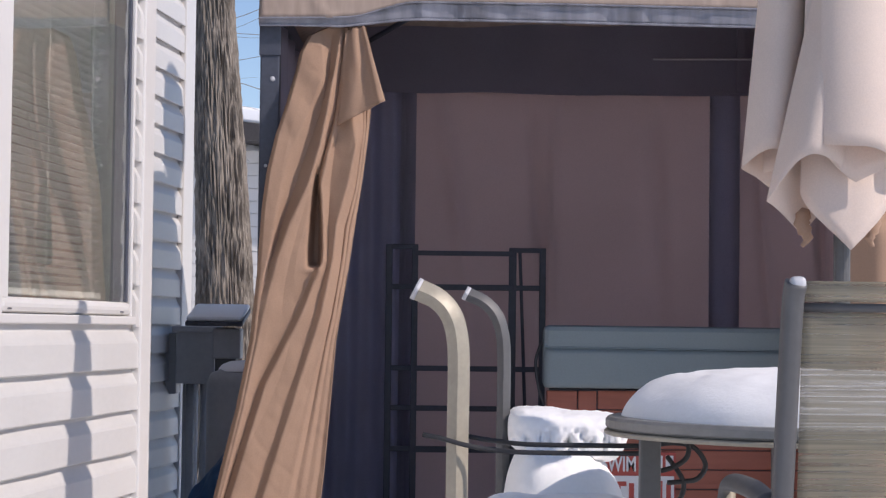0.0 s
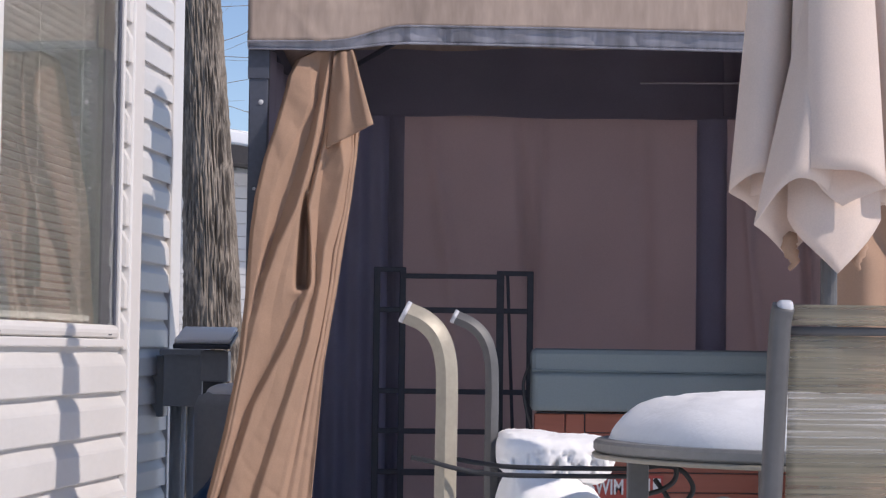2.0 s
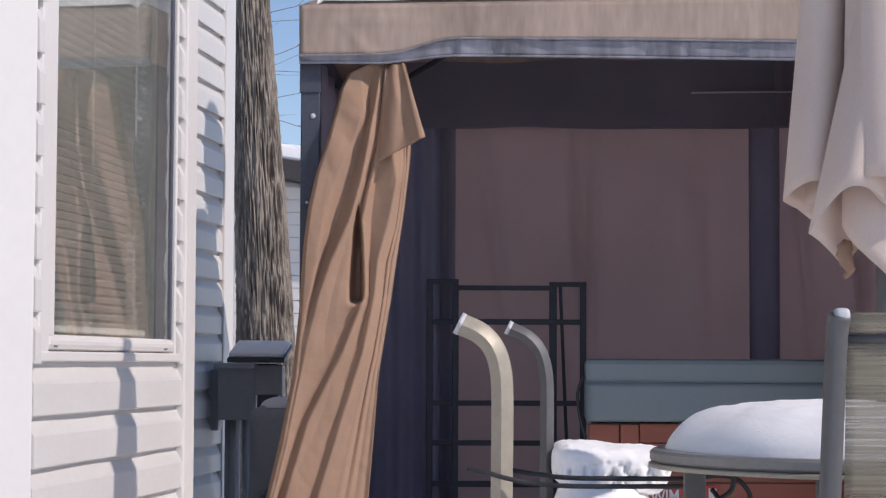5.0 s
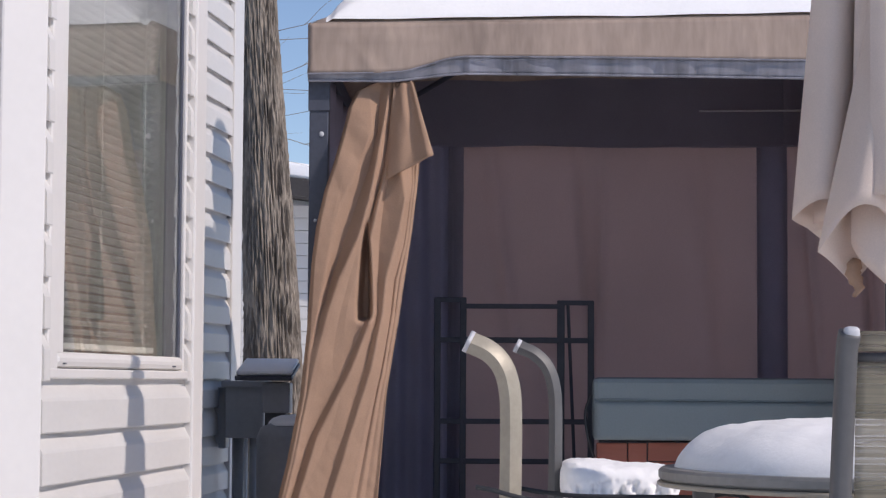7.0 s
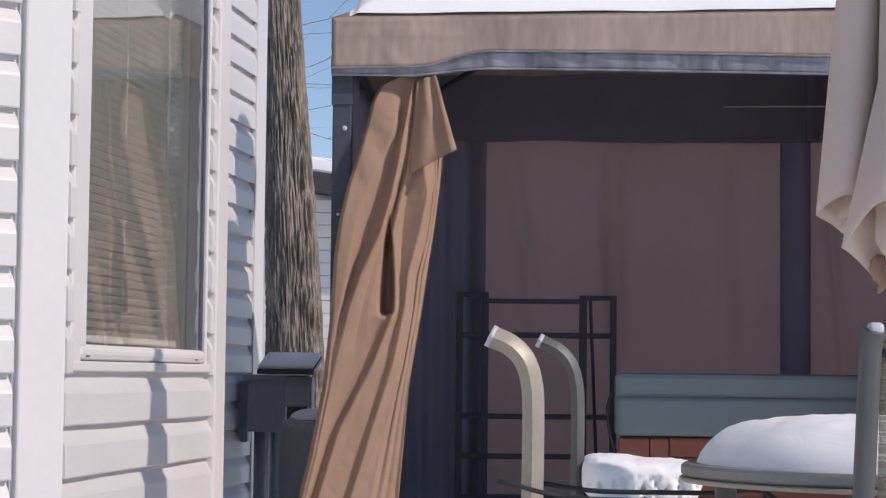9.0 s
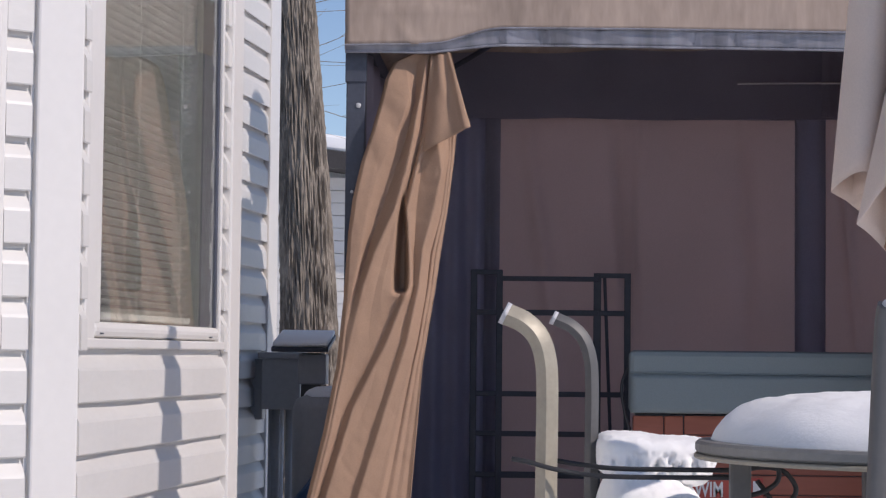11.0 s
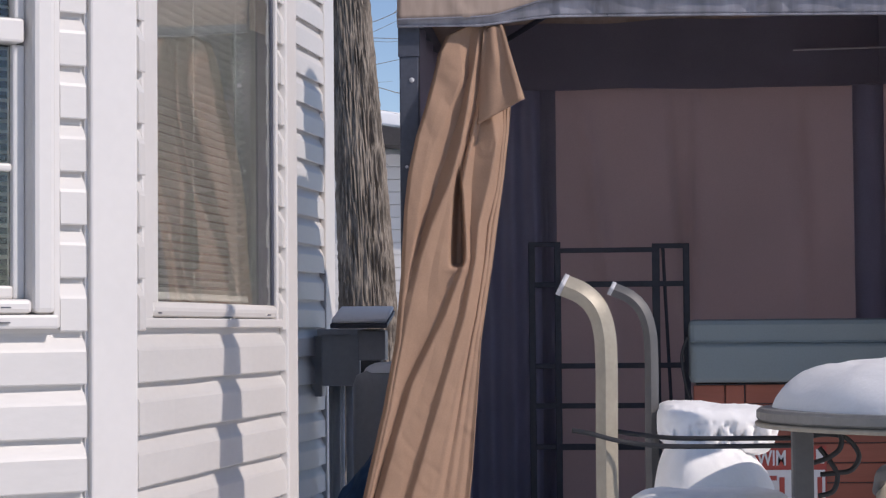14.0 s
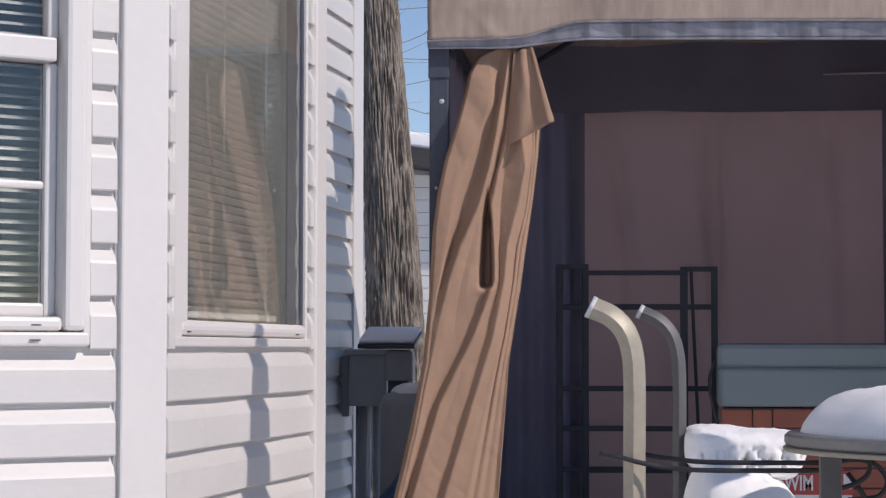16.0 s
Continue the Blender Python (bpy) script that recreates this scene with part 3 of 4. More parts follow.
# lines of fold, from the free edge inwards, at the heights FOLD_Z; a crest or hollow each, LEVEL metres proud
FOLD_Z = [0.02, 0.273, 0.678, 0.92, 1.122, 1.243, 1.385, 1.527, 1.649, 1.791, 1.934]
FOLDS = {
    "outer_crest": [-0.860, -0.805, -0.706, -0.672, -0.628, -0.605, -0.585, -0.549, -0.492, -0.441, -0.455],
    "outer_hollow": [-0.856, -0.798, -0.700, -0.666, -0.615, -0.582, -0.535, -0.490, -0.450, -0.420, -0.415],
    "twist_crest": [-0.850, -0.788, -0.690, -0.640, -0.592, -0.552, -0.486, -0.446, -0.424, -0.402, -0.380],
    "twist_foot": [-0.838, -0.772, -0.652, -0.530, -0.446, -0.448, -0.459, -0.427, -0.395, -0.380, -0.368],
    "next_crest": [-0.806, -0.745, -0.627, -0.506, -0.429, -0.432, -0.444, -0.412, -0.385, -0.367, -0.357],
    "next_foot": [-0.720, -0.660, -0.536, -0.457, -0.415, -0.416, -0.412, -0.398, -0.372, -0.346, -0.346],
    "inner_crest": [-0.690, -0.632, -0.510, -0.436, -0.396, -0.385, -0.347, -0.318, -0.335, -0.324, -0.335],
    "inner_foot": [-0.625, -0.564, -0.473, -0.413, -0.380, -0.369, -0.328, -0.300, -0.308, -0.309, -0.322],
}
LEVEL = {"outer_crest": 0.050, "outer_hollow": 0.022, "twist_crest": 0.078, "twist_foot": 0.036, "next_crest": 0.064, "next_foot": 0.036, "inner_crest": 0.058, "inner_foot": 0.036}


def curtain_row(z, n):
    """Depth of the folds across the curtain at one height, creased but with rounded crests."""
    l, r = interp(z, CZ, CL), interp(z, CZ, CR)
    xs, hs = [l, l + 0.014], [0.0, 0.062]
    for name, line in FOLDS.items():
        p = max(interp(z, FOLD_Z, line), xs[-1] + 0.005)
        xs.append(min(p, r - 0.03))
        clear = min(1, max(0, (p - l - 0.02) / 0.06)) if name in ("outer_crest", "outer_hollow", "twist_crest") else 1
        hs.append(0.062 + (LEVEL[name] - 0.062) * clear)
    start = xs[-1]
    for k in range(7):
        xs.append(start + (r - start) * (k + 1) / 7)
        hs.append(0.02 + (0.013 if k % 2 == 0 else 0.0) * (0.6 + 0.4 * math.sin(k * 2.3 + z * 3)) - 0.003 * k)
    us = np.linspace(l, r, n + 1)
    h = np.interp(us, np.maximum.accumulate(xs), hs)
    half = 3
    pad = np.concatenate((np.full(half, h[0]), h, np.full(half, h[-1])))
    return us, np.convolve(pad, np.array((1, 2, 3, 4, 3, 2, 1)) / 16, "valid")


CURTAIN_N = 240
CURTAIN_ROWS = {}


def tan_curtain(u, v):
    z = 1.97 - 1.95 * v
    if v not in CURTAIN_ROWS:
        CURTAIN_ROWS[v] = curtain_row(z, CURTAIN_N)
    us, hs = CURTAIN_ROWS[v]
    k = int(round(u * CURTAIN_N))
    x, h = float(us[k]), float(hs[k]) * interp(z, [1.62, 1.86, 1.97], [1, 0.75, 0.35])
    across = (x + 0.462 - (z - 1.2) * 0.02) / interp(z, [1.10, 1.16, 1.34, 1.45], [0.022, 0.024, 0.016, 0.006])
    up = interp(z, [1.09, 1.105, 1.36, 1.46], [0, 1, 1, 0])
    pocket = 0.085 * up * math.exp(-across ** 4)
    lip = 0.012 * math.exp(-((z - 1.085) / 0.02) ** 2 - ((x + 0.462) / 0.04) ** 2)
    pull = 0.006 * math.sin(40 * (x + 0.5 * z)) * math.exp(-((z - 1.75) / 0.12) ** 2)
    nick = 0.004 * noise.noise((x * 12, z * 4, 4)) + 0.0015 * noise.noise((x * 9 + z * 22, z * 6, 9)) + 0.0008 * noise.noise((x * 40, z * 25, 7))
    w = x - 0.33 * z
    pull += 0.010 * max(0, 0.5 - 2.2 * abs(noise.noise((w * 7, z * 1.1, 3)))) + 0.004 * max(0, 0.4 - 2 * abs(noise.noise((w * 9 + z * 5, z * 6, 12))))
    base = interp(z, [0, 1.5, 1.75, 1.98], [7.300, 7.305, 7.325, 7.350])
    return Vector((x, base - h + pocket - lip + nick + pull, z))


curtain = thing("curtain", (-0.6, GY0 + 0.05, 0.02), "sunlit tan canvas curtain twisted and hanging in long folds", "curtain")
part("drape", sheet(CURTAIN_N, 260, tan_curtain, 0.003), TAN, curtain, smooth=True)


def flap(u, v):
    # the folded-back corner that sticks out near the top
    a, b, c, d = Vector((-0.365, 7.300, 1.95)), Vector((-0.295, 7.285, 1.965)), Vector((-0.385, 7.245, 1.60)), Vector((-0.215, 7.195, 1.685))
    top, low = a.lerp(b, u), c.lerp(d, u)
    p = top.lerp(low, v)
    p.y += -0.014 * math.sin(u * math.pi) * v + 0.007 * math.sin(u * 9 + v * 3) - 0.010 * math.exp(-((u - 0.9) / 0.03) ** 2) + 0.006 * noise.noise((u * 4, v * 4, 6))
    return p


part("folded_corner", sheet(24, 24, flap, 0.003), TAN, curtain, "turned-out corner of the curtain", smooth=True)
right_curtain = thing("curtain", (1.8, GY0 + 0.05, 0.02), "tan canvas curtain gathered at the gazebo corner", "curtain")


def right_drape(u, v):
    # upper part spread wider, unseen, to keep the sun off the tub cover
    x0 = interp(v, [0, 0.30, 0.38, 1], [1.22, 1.27, 1.43, 1.46])
    x = x0 + (2.33 - x0) * u
    return Vector((x, GY0 + 0.05 + 0.03 * math.sin(u * 24 + v * 2), 1.97 - 1.95 * v))


part("drape", sheet(100, 40, right_drape, 0.003), TAN, right_curtain, smooth=True)

# ---- hot tub ----
hot_tub = thing("hot_tub", (1.3, 8.3, 0.02), "hot tub with red cedar panels and a grey-green vinyl cover", "hot tub")
HX0, HX1, HY0, HY1 = 0.407, 2.15, 7.95, 9.25


def skewed(bm):
    """Lets the end of the tub run back at a slant."""
    for v in bm.verts:
        if v.co.x < 1 and v.co.y > 8.6:
            v.co.x += 0.07
    return bm


part("body", skewed(box((HX0 + 0.01, HY0 + 0.012, 0.03), (HX1, HY1, 0.65))), BLACK, hot_tub)
for x0, x1 in ((HX0, HX0 + 0.119), (HX0 + 0.123, HX0 + 0.195)):
    part("corner_board", box((x0, HY0 - 0.004, 0.04), (x1, HY0 + 0.02, 0.645), bevel=0.004), CEDAR, hot_tub)
for k in range(8):
    z = 0.04 + k * 0.0763
    part("board", box((HX0 + 0.200, HY0, z), (HX1, HY0 + 0.016, z + 0.0725), bevel=0.003), CEDAR, hot_tub)
cover = part("cover", skewed(box((HX0 - 0.018, HY0 - 0.035, 0.655), (HX1 + 0.02, HY1 + 0.02, 0.900), bevel=0.022)), COVER, hot_tub, "grey-green vinyl cover with a seam")
part("seam", tube([(HX0 - 0.012, HY0 - 0.037, 0.815), (0.83, HY0 - 0.038, 0.811), (HX1, HY0 - 0.037, 0.803)], 0.0035, 6), COVER, cover)
part("flap", sheet(60, 8, lambda u, v: Vector((HX0 - 0.012 + (HX1 - HX0) * u, HY0 - 0.042 - 0.006 * v + 0.004 * math.sin(u * 22) * v, 0.805 - 0.147 * v)), 0.004), COVER, cover, smooth=True)
part("strap", tube(smooth_line([(HX0 - 0.024, HY0 - 0.02, 0.83), (HX0 - 0.045, HY0 - 0.03, 0.755), (HX0 - 0.03, HY0 - 0.03, 0.65), (HX0 - 0.012, HY0 - 0.02, 0.59)]), 0.012, 8, flat=0.5), CORD, cover, "black cover strap")


def lettering(text, size, m, material, parent, label=""):
    cu = bpy.data.curves.new("lettering", "FONT")
    cu.body, cu.size, cu.extrude, cu.offset = text, size, 0.0008, 0.0016
    ob = new("lettering_source", cu)
    me = bpy.data.meshes.new_from_object(ob.evaluated_get(bpy.context.evaluated_depsgraph_get()))
    bpy.data.objects.remove(ob)
    me.transform(m)
    for v in me.vertices:
        v.co = SITE(v.co) if SITE else v.co
    me.materials.clear()
    me.materials.append(material)
    o = new("lettering", me)
    o.parent, o.matrix_parent_inverse = parent, parent.matrix_world.inverted()
    if label:
        o["label"] = label
    return o


FACE = Matrix.Rotation(radians(90), 4, "X")
SY = HY0 - 0.006
sign = thing("sign", (0.75, SY, 0.25), "red and white pool rules sign on the hot tub", "sign")
part("plate", box((0.60, SY - 0.006, 0.10), (0.912, SY, 0.41), bevel=0.001), SIGNRED, sign)
lettering("SWIM", 0.082, Matrix.Translation((0.622, SY - 0.009, 0.336)) @ FACE @ Matrix.Diagonal((0.66, 1, 1, 1)), SIGNWHITE, sign, "white capital letters")
part("text_panel", box((0.645, SY - 0.010, 0.115), (0.905, SY - 0.007, 0.318)), SIGNWHITE, sign)
for x0, x1, z0, z1 in ((0.66, 0.72, 0.278, 0.296), (0.685, 0.697, 0.20, 0.278), (0.73, 0.75, 0.22, 0.29), (0.83, 0.86, 0.21, 0.30), (0.875, 0.893, 0.2, 0.29), (0.66, 0.89, 0.15, 0.165)):
    part("text_bar", box((x0, SY - 0.0125, z0), (x1, SY - 0.011, z1)), SIGNRED, sign)
for x0 in (0.83, 0.872):
    part("text_bar", box((x0, SY - 0.009, 0.342), (x0 + 0.03, SY - 0.007, 0.398)), SIGNWHITE, sign)

# ---- metal rack inside the gazebo ----
rack = thing("metal_rack", (0.1, 9.2, 0.02), "black metal shelf rack standing in the gazebo", "rack")
for x0, x1, h in ((-0.245, -0.128, 1.262), (0.318, 0.452, 1.250)):
    for x in (x0, x1):
        part("upright", box((x - 0.017 if x != 0.318 else x - 0.022, 9.22, 0.02), (x + 0.012, 9.25, h), bevel=0.003), BLACK, rack)
    part("top_bar", box((x0, 9.222, h - 0.022), (x1, 9.248, h), bevel=0.003), BLACK, rack)
    for z in (1.068, 0.70, 0.52, 0.335):
        part("rung", box((x0, 9.226, z - 0.012), (x1, 9.244, z + 0.012), bevel=0.003), BLACK, rack)
part("brace", tube([(0.345, 9.235, 1.24), (0.38, 9.235, 0.4)], 0.008, 8), BLACK, rack)
for z, t in ((1.222, 0.011), (1.068, 0.013), (0.70, 0.012), (0.52, 0.012), (0.335, 0.014)):
    part("shelf_bar", box((-0.128, 9.21, z - t), (0.318, 9.235, z + t), bevel=0.003), BLACK, rack)

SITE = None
# unseen ornament added on the roof peak to cast the shadow on the house's side wall
FX, FY, FZ = 0.856, 7.40, 3.10
part("finial", tube([(FX, FY, FZ + z) for z in (-0.72, -0.70, 0, 0.10, 0.14, 0.20, 0.30, 0.42, 0.48, 0.52, 0.535, 0.55)], 0.165, 20, taper=[0.4, 0.25, 0.25, 0.25, 0.5, 0.86, 1, 1, 0.9, 0.55, 0.2, 0.16]), BLACK, gazebo, "unseen lantern-shaped roof ornament, added as a shadow caster", smooth=True)

# ---- table, umbrella ----
UX, UY = 0.826, 4.22
table = thing("patio_table", (UX, UY, 0), "round grey metal patio table loaded with snow", "table")


def disc(r, z0, z1, x=UX, y=UY, seg=64, lip=0.006):
    bm = bmesh.new()
    prof = [(r - lip, z1), (r, z1 - lip), (r, z0 + lip), (r - lip, z0), (0.03, z0), (0.03, z1)]
    rings = [[bm.verts.new((x + p * math.cos(k * math.tau / seg), y + p * math.sin(k * math.tau / seg), z)) for k in range(seg)] for p, z in prof]
    for a, b in zip(rings, rings[1:] + rings[:1]):
        for k in range(seg):
            bm.faces.new((a[k], a[(k + 1) % seg], b[(k + 1) % seg], b[k]))
    return bm


part("tabletop", disc(0.486, 0.680, 0.706), TABLE, table)
part("rim", disc(0.489, 0.669, 0.679, lip=0.003), ALU, table, "paler metal rim")
for a in (188, 278, 8, 98):
    x, y = UX + 0.405 * math.cos(radians(a)), UY + 0.405 * math.sin(radians(a))
    part("leg", box((x - 0.021, y - 0.021, 0.0), (x + 0.021, y + 0.021, 0.671), bevel=0.005), GREY, table)


def table_snow(u, v):
    c, s = math.cos(u * math.tau), math.sin(u * math.tau)
    r = 0.447 * v * (1 + 0.018 * math.sin(u * 19) + 0.012 * math.sin(u * 43))
    lump = 0.9 + 0.14 * noise.noise((v * c * 2.2, v * s * 2.2, 1)) + 0.05 * noise.noise((v * c * 7, v * s * 7, 3)) + 0.02 * noise.noise((v * c * 22, v * s * 22, 4))
    return Vector((UX + r * c, UY + r * s, 0.7045 + 0.112 * max(0, 1 - v ** 5.5) ** 0.7 * lump))


snow_top = part("snow", sheet(120, 60, table_snow), SNOW, smooth=True)
tagged(snow_top, "rounded white snow drift on the patio table", "snow")

umbrella = thing("patio_umbrella", (UX, UY, 0), "closed beige canvas patio umbrella on a grey pole", "umbrella")
part("pole", tube([(UX, UY, 0.0), (UX, UY, 1.1), (UX, UY + 0.085, 2.47)], 0.0175, 16), GREY, umbrella)
part("finial", tube(smooth_line([(UX, UY + 0.085, 2.44), (UX, UY + 0.087, 2.48), (UX, UY + 0.09, 2.52)], 4), 0.022, 10, taper=[1, 1.2, 1.3, 1.2, 1, 0.8, 0.5, 0.3, 0.1]), GREY, umbrella)


def petal(cx, cy, rx, ry, front, back, left=0.0, right=0.0, sharp=2.0, lean=0.0):
    """One wrapped fold of the closed canopy: a cone from the top, cut at a slant, its hem lower at the back."""
    top = Vector((UX + (cx - UX) * 0.1, UY + 0.085 + (cy - UY) * 0.1, 2.50))

    def f(u, v):
        a = u * math.tau
        c, s = math.cos(a), math.sin(a)
        hem = front + (back - front) * (0.5 + 0.5 * s) ** 1.4
        if back < front:
            tip = front - 0.3 * (front - back)
            hem = tip + ((front - tip) * (1 - c * c) if s < 0 else (back - tip) * (1 - abs(c)) ** 0.9)
        hem += left * max(0, -c) ** sharp + right * max(0, c) ** sharp
        wave = 1 + (0.02 * math.sin(3 * a + cx * 40) + 0.012 * math.sin(5 * a + cx * 23)) * v
        p = Vector((cx + rx * c * wave, cy + ry * s * abs(s) ** 0.9 * wave, hem))
        k = interp(v, [0, 0.07, 0.3, 0.65, 1], [0, 0.28, 0.5, 0.74, 1])
        q = Vector((top.x + (p.x - top.x) * k, top.y + (p.y - top.y) * k, top.z + (p.z - top.z) * v))
        q.x += rx * 0.10 * math.sin(v * math.pi) * c + lean * min(1 - v, 0.35, v) / 0.35
        return q
    return part("canopy_fold", sheet(64, 44, f, 0.002), UMBRELLA, umbrella, smooth=True)


petal(UX - 0.148, UY + 0.02, 0.060, 0.06, 1.262, 1.201, -0.02)
petal(UX - 0.084, UY - 0.07, 0.082, 0.075, 1.243, 1.087, -0.045, lean=0.075)
petal(UX + 0.008, UY - 0.135, 0.080, 0.034, 1.258, 1.19, 0.026, -0.012)
petal(UX + 0.136, UY - 0.05, 0.058, 0.06, 1.243, 1.19)
petal(UX + 0.112, UY + 0.10, 0.075, 0.07, 1.24, 1.20)
petal(UX + 0.0, UY + 0.14, 0.080, 0.07, 1.23, 1.18)
petal(UX - 0.094, UY + 0.10, 0.071, 0.07, 1.23, 1.18)
petal(UX + 0.0, UY - 0.045, 0.097, 0.050, 1.052, 1.11, 0.095, 0.095, sharp=1.0)
for x, y in ((-0.078, -0.015), (0.05, -0.045)):
    t = bmesh.new()
    tube(smooth_line([(UX + x, UY + y, 1.14), (UX + x * 1.1, UY + y, 1.11), (UX + x * 0.95, UY + y * 1.05, 1.08), (UX + x * 1.1, UY + y, 1.062)], 4), 0.014, 8, bm=t, taper=[0.6, 0.9, 1.2, 1.0, 1.3, 1.0, 1.2, 0.7, 0.9, 0.5, 0.4, 0.35, 0.3])
    part("tie", t, TAN, umbrella, "yellowed cloth tie", smooth=True)


# ---- chairs ----
def rail(points, w, parent, name="back_rail", material=ALU, side=(0.1, 1, 0), flat=0.7, square=2.0):
    line = smooth_line(points, 8)
    return part(name, tube(line, w, 24, flat=flat, side_axis=side, square=square), material, parent, smooth=square > 1.5)


side_chair = thing("patio_chair", (0.25, 4.65, 0), "champagne metal patio chair with snow-buried seat, back frame bare", "chair", group="patio chairs")
AY, BY = 4.4, 4.9
for x, y, w in ((0.002, AY, 0.0240), (0.115, BY, 0.0165)):
    d = x
    # the far rail's shade is put into its colour: GREY instead of ALU
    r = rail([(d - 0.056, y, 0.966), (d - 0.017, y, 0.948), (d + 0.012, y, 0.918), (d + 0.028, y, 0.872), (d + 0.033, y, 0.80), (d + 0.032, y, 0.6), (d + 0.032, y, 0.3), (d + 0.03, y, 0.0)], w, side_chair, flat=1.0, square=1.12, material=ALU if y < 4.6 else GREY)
    part("end_cap", tube([(d - 0.064, y, 0.970), (d - 0.055, y, 0.9655)], w * 1.04, 24, flat=1.0, side_axis=(0.1, 1, 0), square=1.2), CAP, r, "pale plastic end cap", smooth=True)
    part("arm", tube(smooth_line([(d + 0.03, y, 0.40), (d + 0.25, y, 0.40), (d + 0.5, y, 0.40)]), 0.015, 10), ALU, side_chair, smooth=True)
    part("front_leg", tube([(d + 0.48, y, 0.40), (d + 0.5, y, 0.0)], 0.015, 10), ALU, side_chair, smooth=True)
part("seat", sheet(10, 10, lambda u, v: Vector((0.04 + 0.5 * u + 0.1 * v, AY + (BY - AY) * v, 0.40 - 0.03 * math.sin(u * 3.1))), 0.004), SLING, side_chair)
cord = thing("cord", (0.3, 4.4, 0.6), "dark cord tied round the chair and table leg", "cord")


def heap(x0, x1, y0, y1, z0, z1, p, seed, lean=0.0, ragged=False):
    """A rounded snow heap on a support at z0."""
    def f(u, v):
        a = u * math.tau
        c, s = math.cos(a), math.sin(a)
        sq = (abs(c) ** 3 + abs(s) ** 3) ** (-1 / 3)
        rr = v * sq
        k = (1 - v ** p) ** 0.6 if v < 1 else 0
        n = 0.05 * noise.noise((c * v * 3, s * v * 3, seed)) + 0.02 * noise.noise((c * v * 11, s * v * 11, seed))
        if ragged and v > 0.5:
            rr *= 1 - 0.09 * max(0, noise.noise((a * 9, v * 70, seed))) - 0.08 * max(0, noise.noise((a * 19, v * 90, seed + 2)))
        under = 0.55 + 0.45 * k if ragged and c > 0 else 1
        x, y = (x0 + x1) / 2 + (x1 - x0) / 2 * rr * c * under, (y0 + y1) / 2 + (y1 - y0) / 2 * rr * s
        return Vector((x, y, z0 + (z1 - z0) * k * (1 + n) + lean * (x - x0) * k))
    return part("snow", sheet(110, 46, f), SNOW, smooth=True)


def snow_slab(u, v):
    """A thick crusted slab with a slanting end, pitted along its lower front edge."""
    a, e = u * math.tau, (v - 0.5) * math.pi
    c, sn, ce, se = math.cos(a), math.sin(a), math.cos(e), math.sin(e)
    q = (abs(c) ** 5 + abs(sn) ** 5) ** (-0.2) * abs(ce) ** 0.3
    x, y = 0.300 + 0.142 * q * c, 4.91 + 0.20 * q * sn
    z = 0.636 + 0.054 * math.copysign(abs(se) ** 0.6, se) - 0.08 * (x - 0.285)
    x += 0.45 * (z - 0.636) * max(0, c)
    pit = max(0, noise.noise((x * 38, z * 30, 2)) + 0.6 * noise.noise((x * 90, z * 70, 5)) + 0.05) * math.exp(-((z - 0.622) / 0.022) ** 2)
    y += 0.09 * pit * max(0, -sn)
    return Vector((x, y, z + 0.005 * noise.noise((x * 20, y * 20, 3)) + 0.002 * noise.noise((x * 70, y * 70, 8))))


tagged(heap(0.05, 0.47, 4.30, 4.72, 0.40, 0.516, 7, 3), "white snow heaped on the chair seat", "snow")
tagged(heap(0.142, 0.436, 4.57, 5.04, 0.40, 0.640, 5, 5, -0.25), "smooth white snow mound filling the chair", "snow")
tagged(part("snow", sheet(200, 70, snow_slab), SNOW, smooth=True), "pitted white snow slab lying on the snow mound", "snow")
for line in ([(-0.04, 4.375, 0.655), (0.0, 4.365, 0.648), (0.05, 4.36, 0.635), (0.11, 4.36, 0.625), (0.2, 4.33, 0.622), (0.45, 4.30, 0.625)],
             [(0.035, 4.43, 0.655), (0.07, 4.42, 0.648), (0.12, 4.40, 0.642), (0.2, 4.35, 0.638), (0.45, 4.31, 0.640)],
             [(0.45, 4.31, 0.642), (0.49, 4.30, 0.648), (0.53, 4.29, 0.64), (0.555, 4.29, 0.605), (0.54, 4.29, 0.575), (0.51, 4.29, 0.568), (0.475, 4.29, 0.565)],
             [(0.475, 4.30, 0.62), (0.50, 4.29, 0.585), (0.51, 4.29, 0.56), (0.50, 4.29, 0.53), (0.47, 4.29, 0.52)],
             [(0.485, 4.28, 0.67), (0.515, 4.28, 0.65), (0.515, 4.28, 0.62), (0.49, 4.28, 0.60), (0.46, 4.28, 0.59)]):
    part("strand", tube(smooth_line(line, 6), 0.0055, 8), CORD, cord, smooth=True)

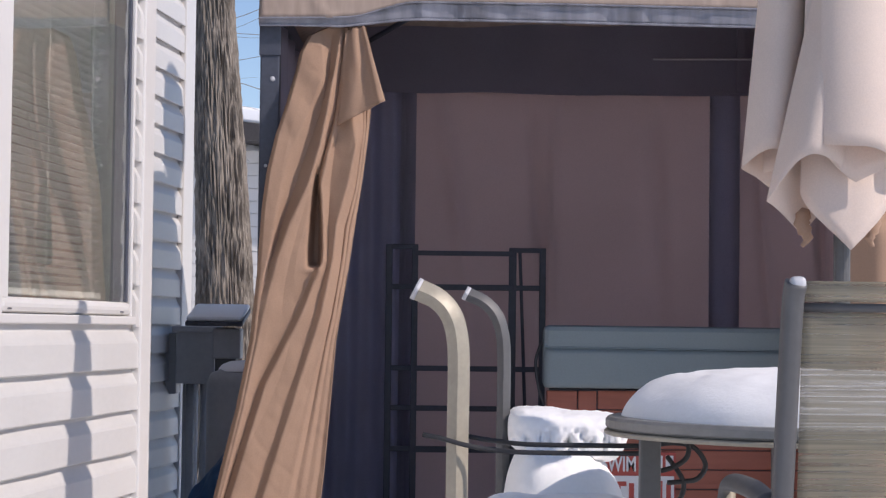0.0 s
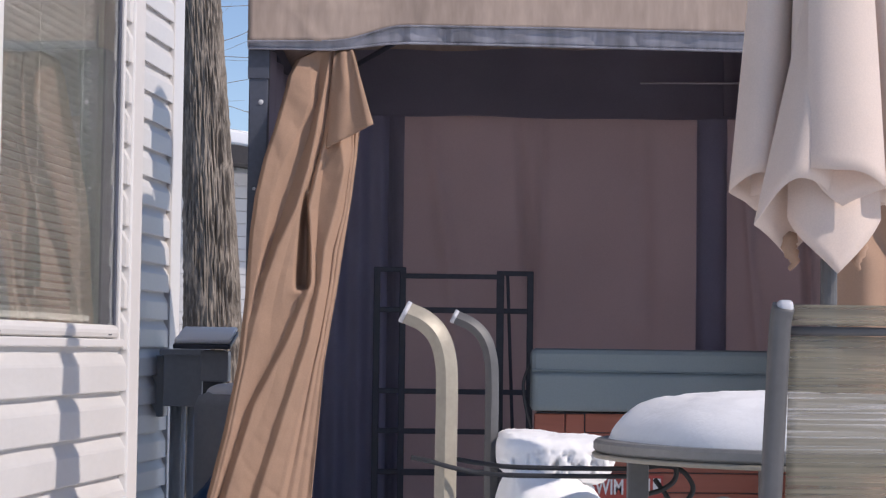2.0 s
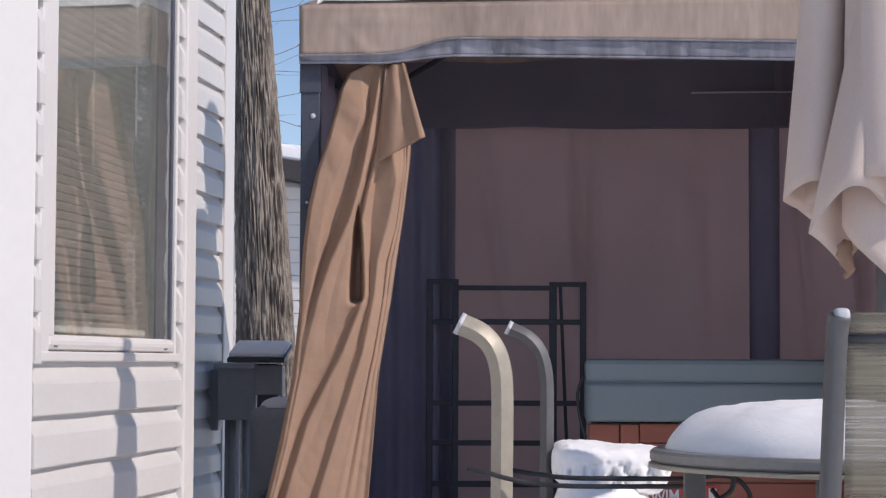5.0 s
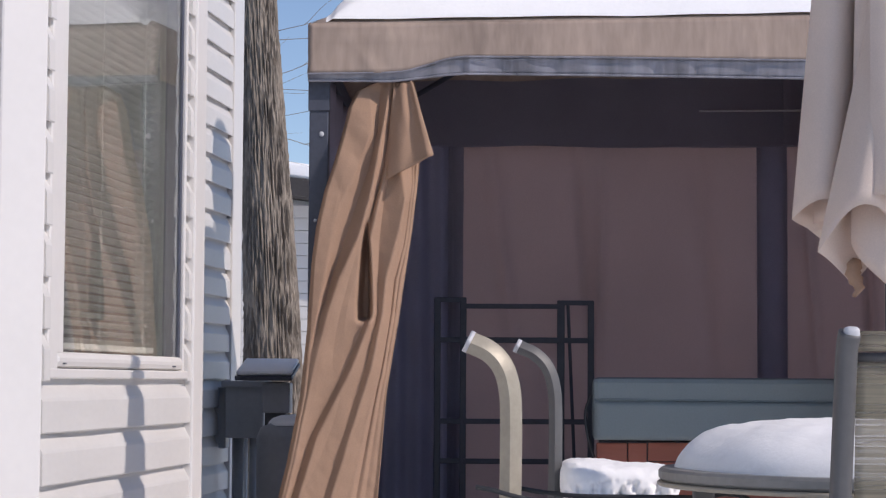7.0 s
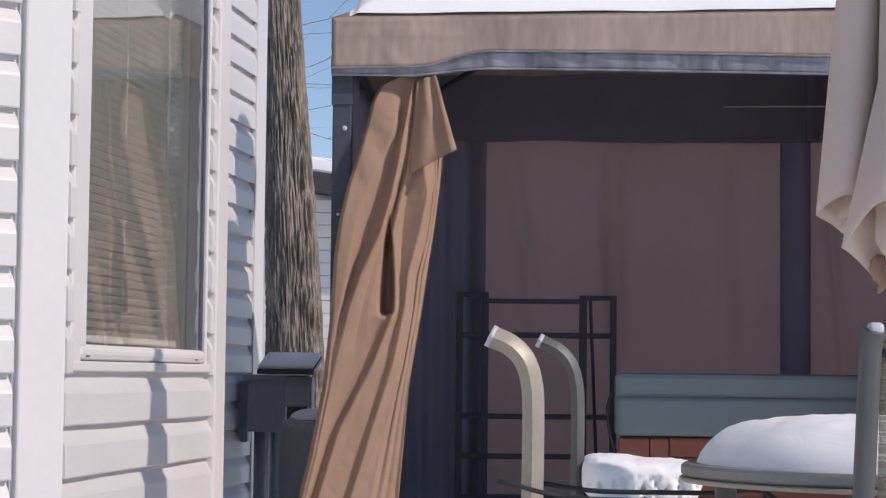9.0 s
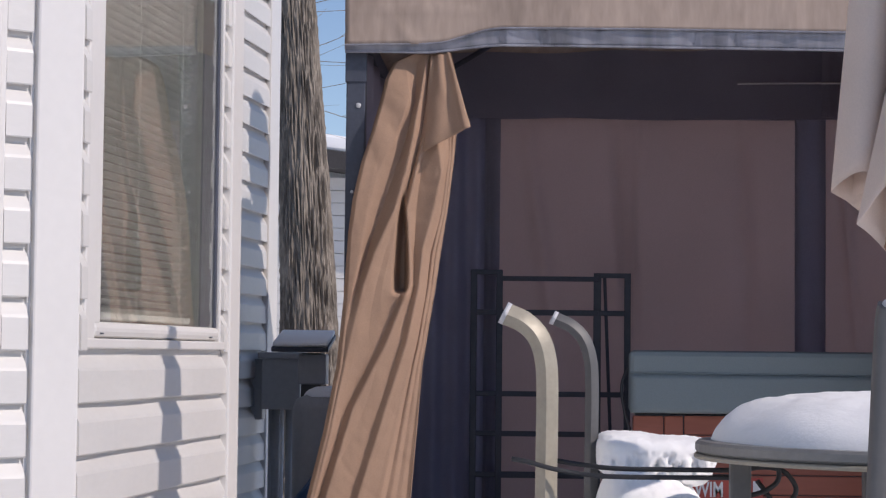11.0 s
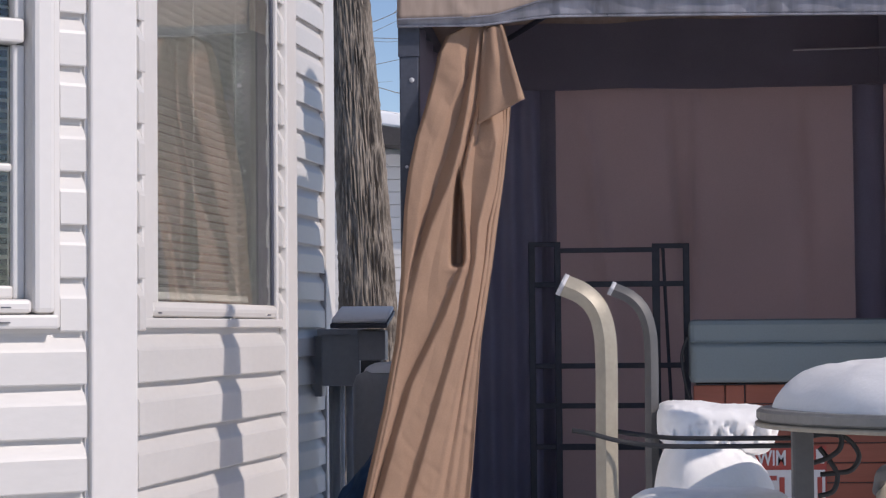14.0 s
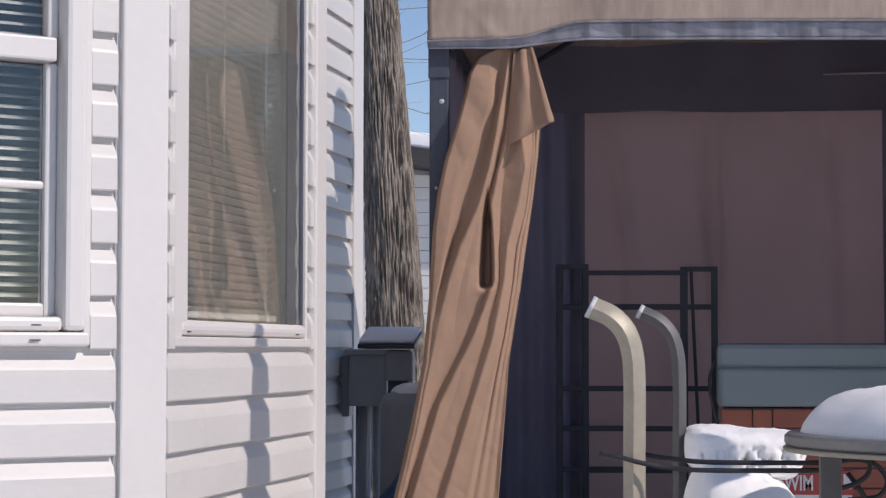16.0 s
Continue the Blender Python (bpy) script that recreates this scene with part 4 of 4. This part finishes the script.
# chair with its back to the camera
back_chair = thing("patio_chair", (0.85, 3.55, 0), "champagne metal patio chair with a tan woven sling back", "chair", group="patio chairs")
for x in (0.574, 1.126):
    line = [(x, 3.31, 0.965), (x - 0.004, 3.32, 0.93), (x - 0.008, 3.335, 0.80), (x - 0.013, 3.36, 0.6), (x - 0.013, 3.40, 0.40), (x - 0.012, 3.38, 0.0)]
    r = rail(line, 0.0175, back_chair, material=GREY, side=(1, 0, 0), flat=1.2, square=3.0)
    b = bmesh.new()
    bmesh.ops.create_cube(b, size=0.026)
    bmesh.ops.bevel(b, geom=b.edges[:], offset=0.008, segments=3, affect="EDGES", profile=0.5)
    bmesh.ops.translate(b, vec=(x + 0.002, 3.308, 0.962), verts=b.verts)
    part("end_cap", b, CAP, r, "pale plastic end cap", smooth=True)
    part("arm", tube(smooth_line([(x - 0.035, 3.37, 0.605), (x - 0.04, 3.5, 0.615), (x - 0.045, 3.75, 0.607), (x - 0.045, 3.82, 0.575)]), 0.02, 12, flat=0.6), GREY, back_chair, smooth=True)
    part("front_leg", tube([(x - 0.04, 3.8, 0.59), (x - 0.03, 3.84, 0.0)], 0.014, 10), ALU, back_chair, smooth=True)
part("top_hem", sheet(20, 6, lambda u, v: Vector((0.588 + 0.53 * u, 3.312 + 0.006 * math.sin(v * 3.1) + 0.004 * v, 0.968 - 0.034 * v)), 0.004), SLING, back_chair, "rolled sling hem at the top", smooth=True)
part("cross_bar", tube([(0.584, 3.322, 0.925), (1.118, 3.322, 0.925)], 0.0075, 12), GREY, back_chair, "dark cross bar", smooth=True)
part("sling_back", sheet(30, 40, lambda u, v: Vector((0.586 + 0.53 * u, 3.324 + 0.06 * v + 0.012 * math.sin(u * math.pi), 0.917 - 0.49 * v)), 0.002), SLING, back_chair, smooth=True)
part("sling_seat", sheet(12, 12, lambda u, v: Vector((0.575 + 0.53 * u, 3.38 + 0.45 * v, 0.42 - 0.03 * math.sin(v * 3))), 0.002), SLING, back_chair, smooth=True)

# ---- things on and beside the house wall ----
meter = thing("electrical_box", (-1.0, 8.35, 0.64), "grey painted steel electrical box on the house wall", "electrical box")
part("body", box((-1.085, 8.27, 0.645), (-0.925, 8.45, 0.865), bevel=0.006), BOXGREY, meter)
part("lid", box((-1.10, 8.255, 0.852), (-0.912, 8.46, 0.878), bevel=0.005), BOXGREY, meter)
part("hub", box((-1.155, 8.33, 0.60), (-1.088, 8.45, 0.85), bevel=0.006), BOXGREY, meter)
part("latch", tube([(-0.945, 8.262, 0.655), (-0.935, 8.262, 0.655)], 0.005, 8), CAP, meter)
for x, r, mt in ((-1.035, 0.018, BOXGREY), (-1.055, 0.01, BOXGREY), (-1.004, 0.008, SIGNWHITE), (-0.978, 0.016, BOXGREY)):
    part("conduit", tube([(x, 8.36 if r != 0.008 else 8.325, 0.0), (x, 8.36 if r != 0.008 else 8.325, 0.65)], r, 12), mt, meter, smooth=True)


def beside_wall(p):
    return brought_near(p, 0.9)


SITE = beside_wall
post = thing("utility_post", (-0.95, 8.9, 0), "dark utility pedestal with a snowy lid", "utility box")
part("body", box((-0.975, 8.72, 0.0), (-0.885, 8.82, 0.875), bevel=0.008), GREY, post)
part("collar", box((-0.985, 8.70, 0.74), (-0.865, 8.83, 0.87), bevel=0.006), BOXGREY, post)
tilt = Matrix.Translation((-0.965, 8.64, 0.878)) @ Matrix.Rotation(radians(9.5), 4, "X")
part("lid", box((-0.13, 0, 0), (0.115, 0.36, 0.02), tilt, 0.004), BLACK, post, "dark sloping lid")
lid_snow = part("snow", box((-0.125, 0.006, 0.0205), (0.112, 0.355, 0.042), tilt, 0.009), SNOW, smooth=True)
tagged(lid_snow, "thin snow lying on the sloping pedestal lid", "snow")
unit = thing("garden_unit", (-0.82, 8.6, 0), "grey rounded plastic garden bin", "bin")
part("body", box((-0.99, 8.5, 0.0), (-0.66, 8.8, 0.70), bevel=0.06), BOXGREY, unit, smooth=True)
tagged(heap(-0.95, -0.68, 8.52, 8.78, 0.69, 0.735, 4, 9), "thin snow on the bin", "snow")
tarp = thing("tarp", (-1.0, 8.2, 0), "crumpled blue plastic tarp beside the wall", "tarp")
part("sheet", sheet(40, 30, lambda u, v: Vector((-1.12 + 0.32 * u, 8.2 + 0.3 * v + 0.02 * math.sin(u * 17), (0.10 + 0.36 * u) * math.sin(min(1, v * 1.3) * math.pi * 0.5) + 0.02 * noise.noise((u * 8, v * 8, 2)))), 0.003), BLUE, tarp, smooth=True)
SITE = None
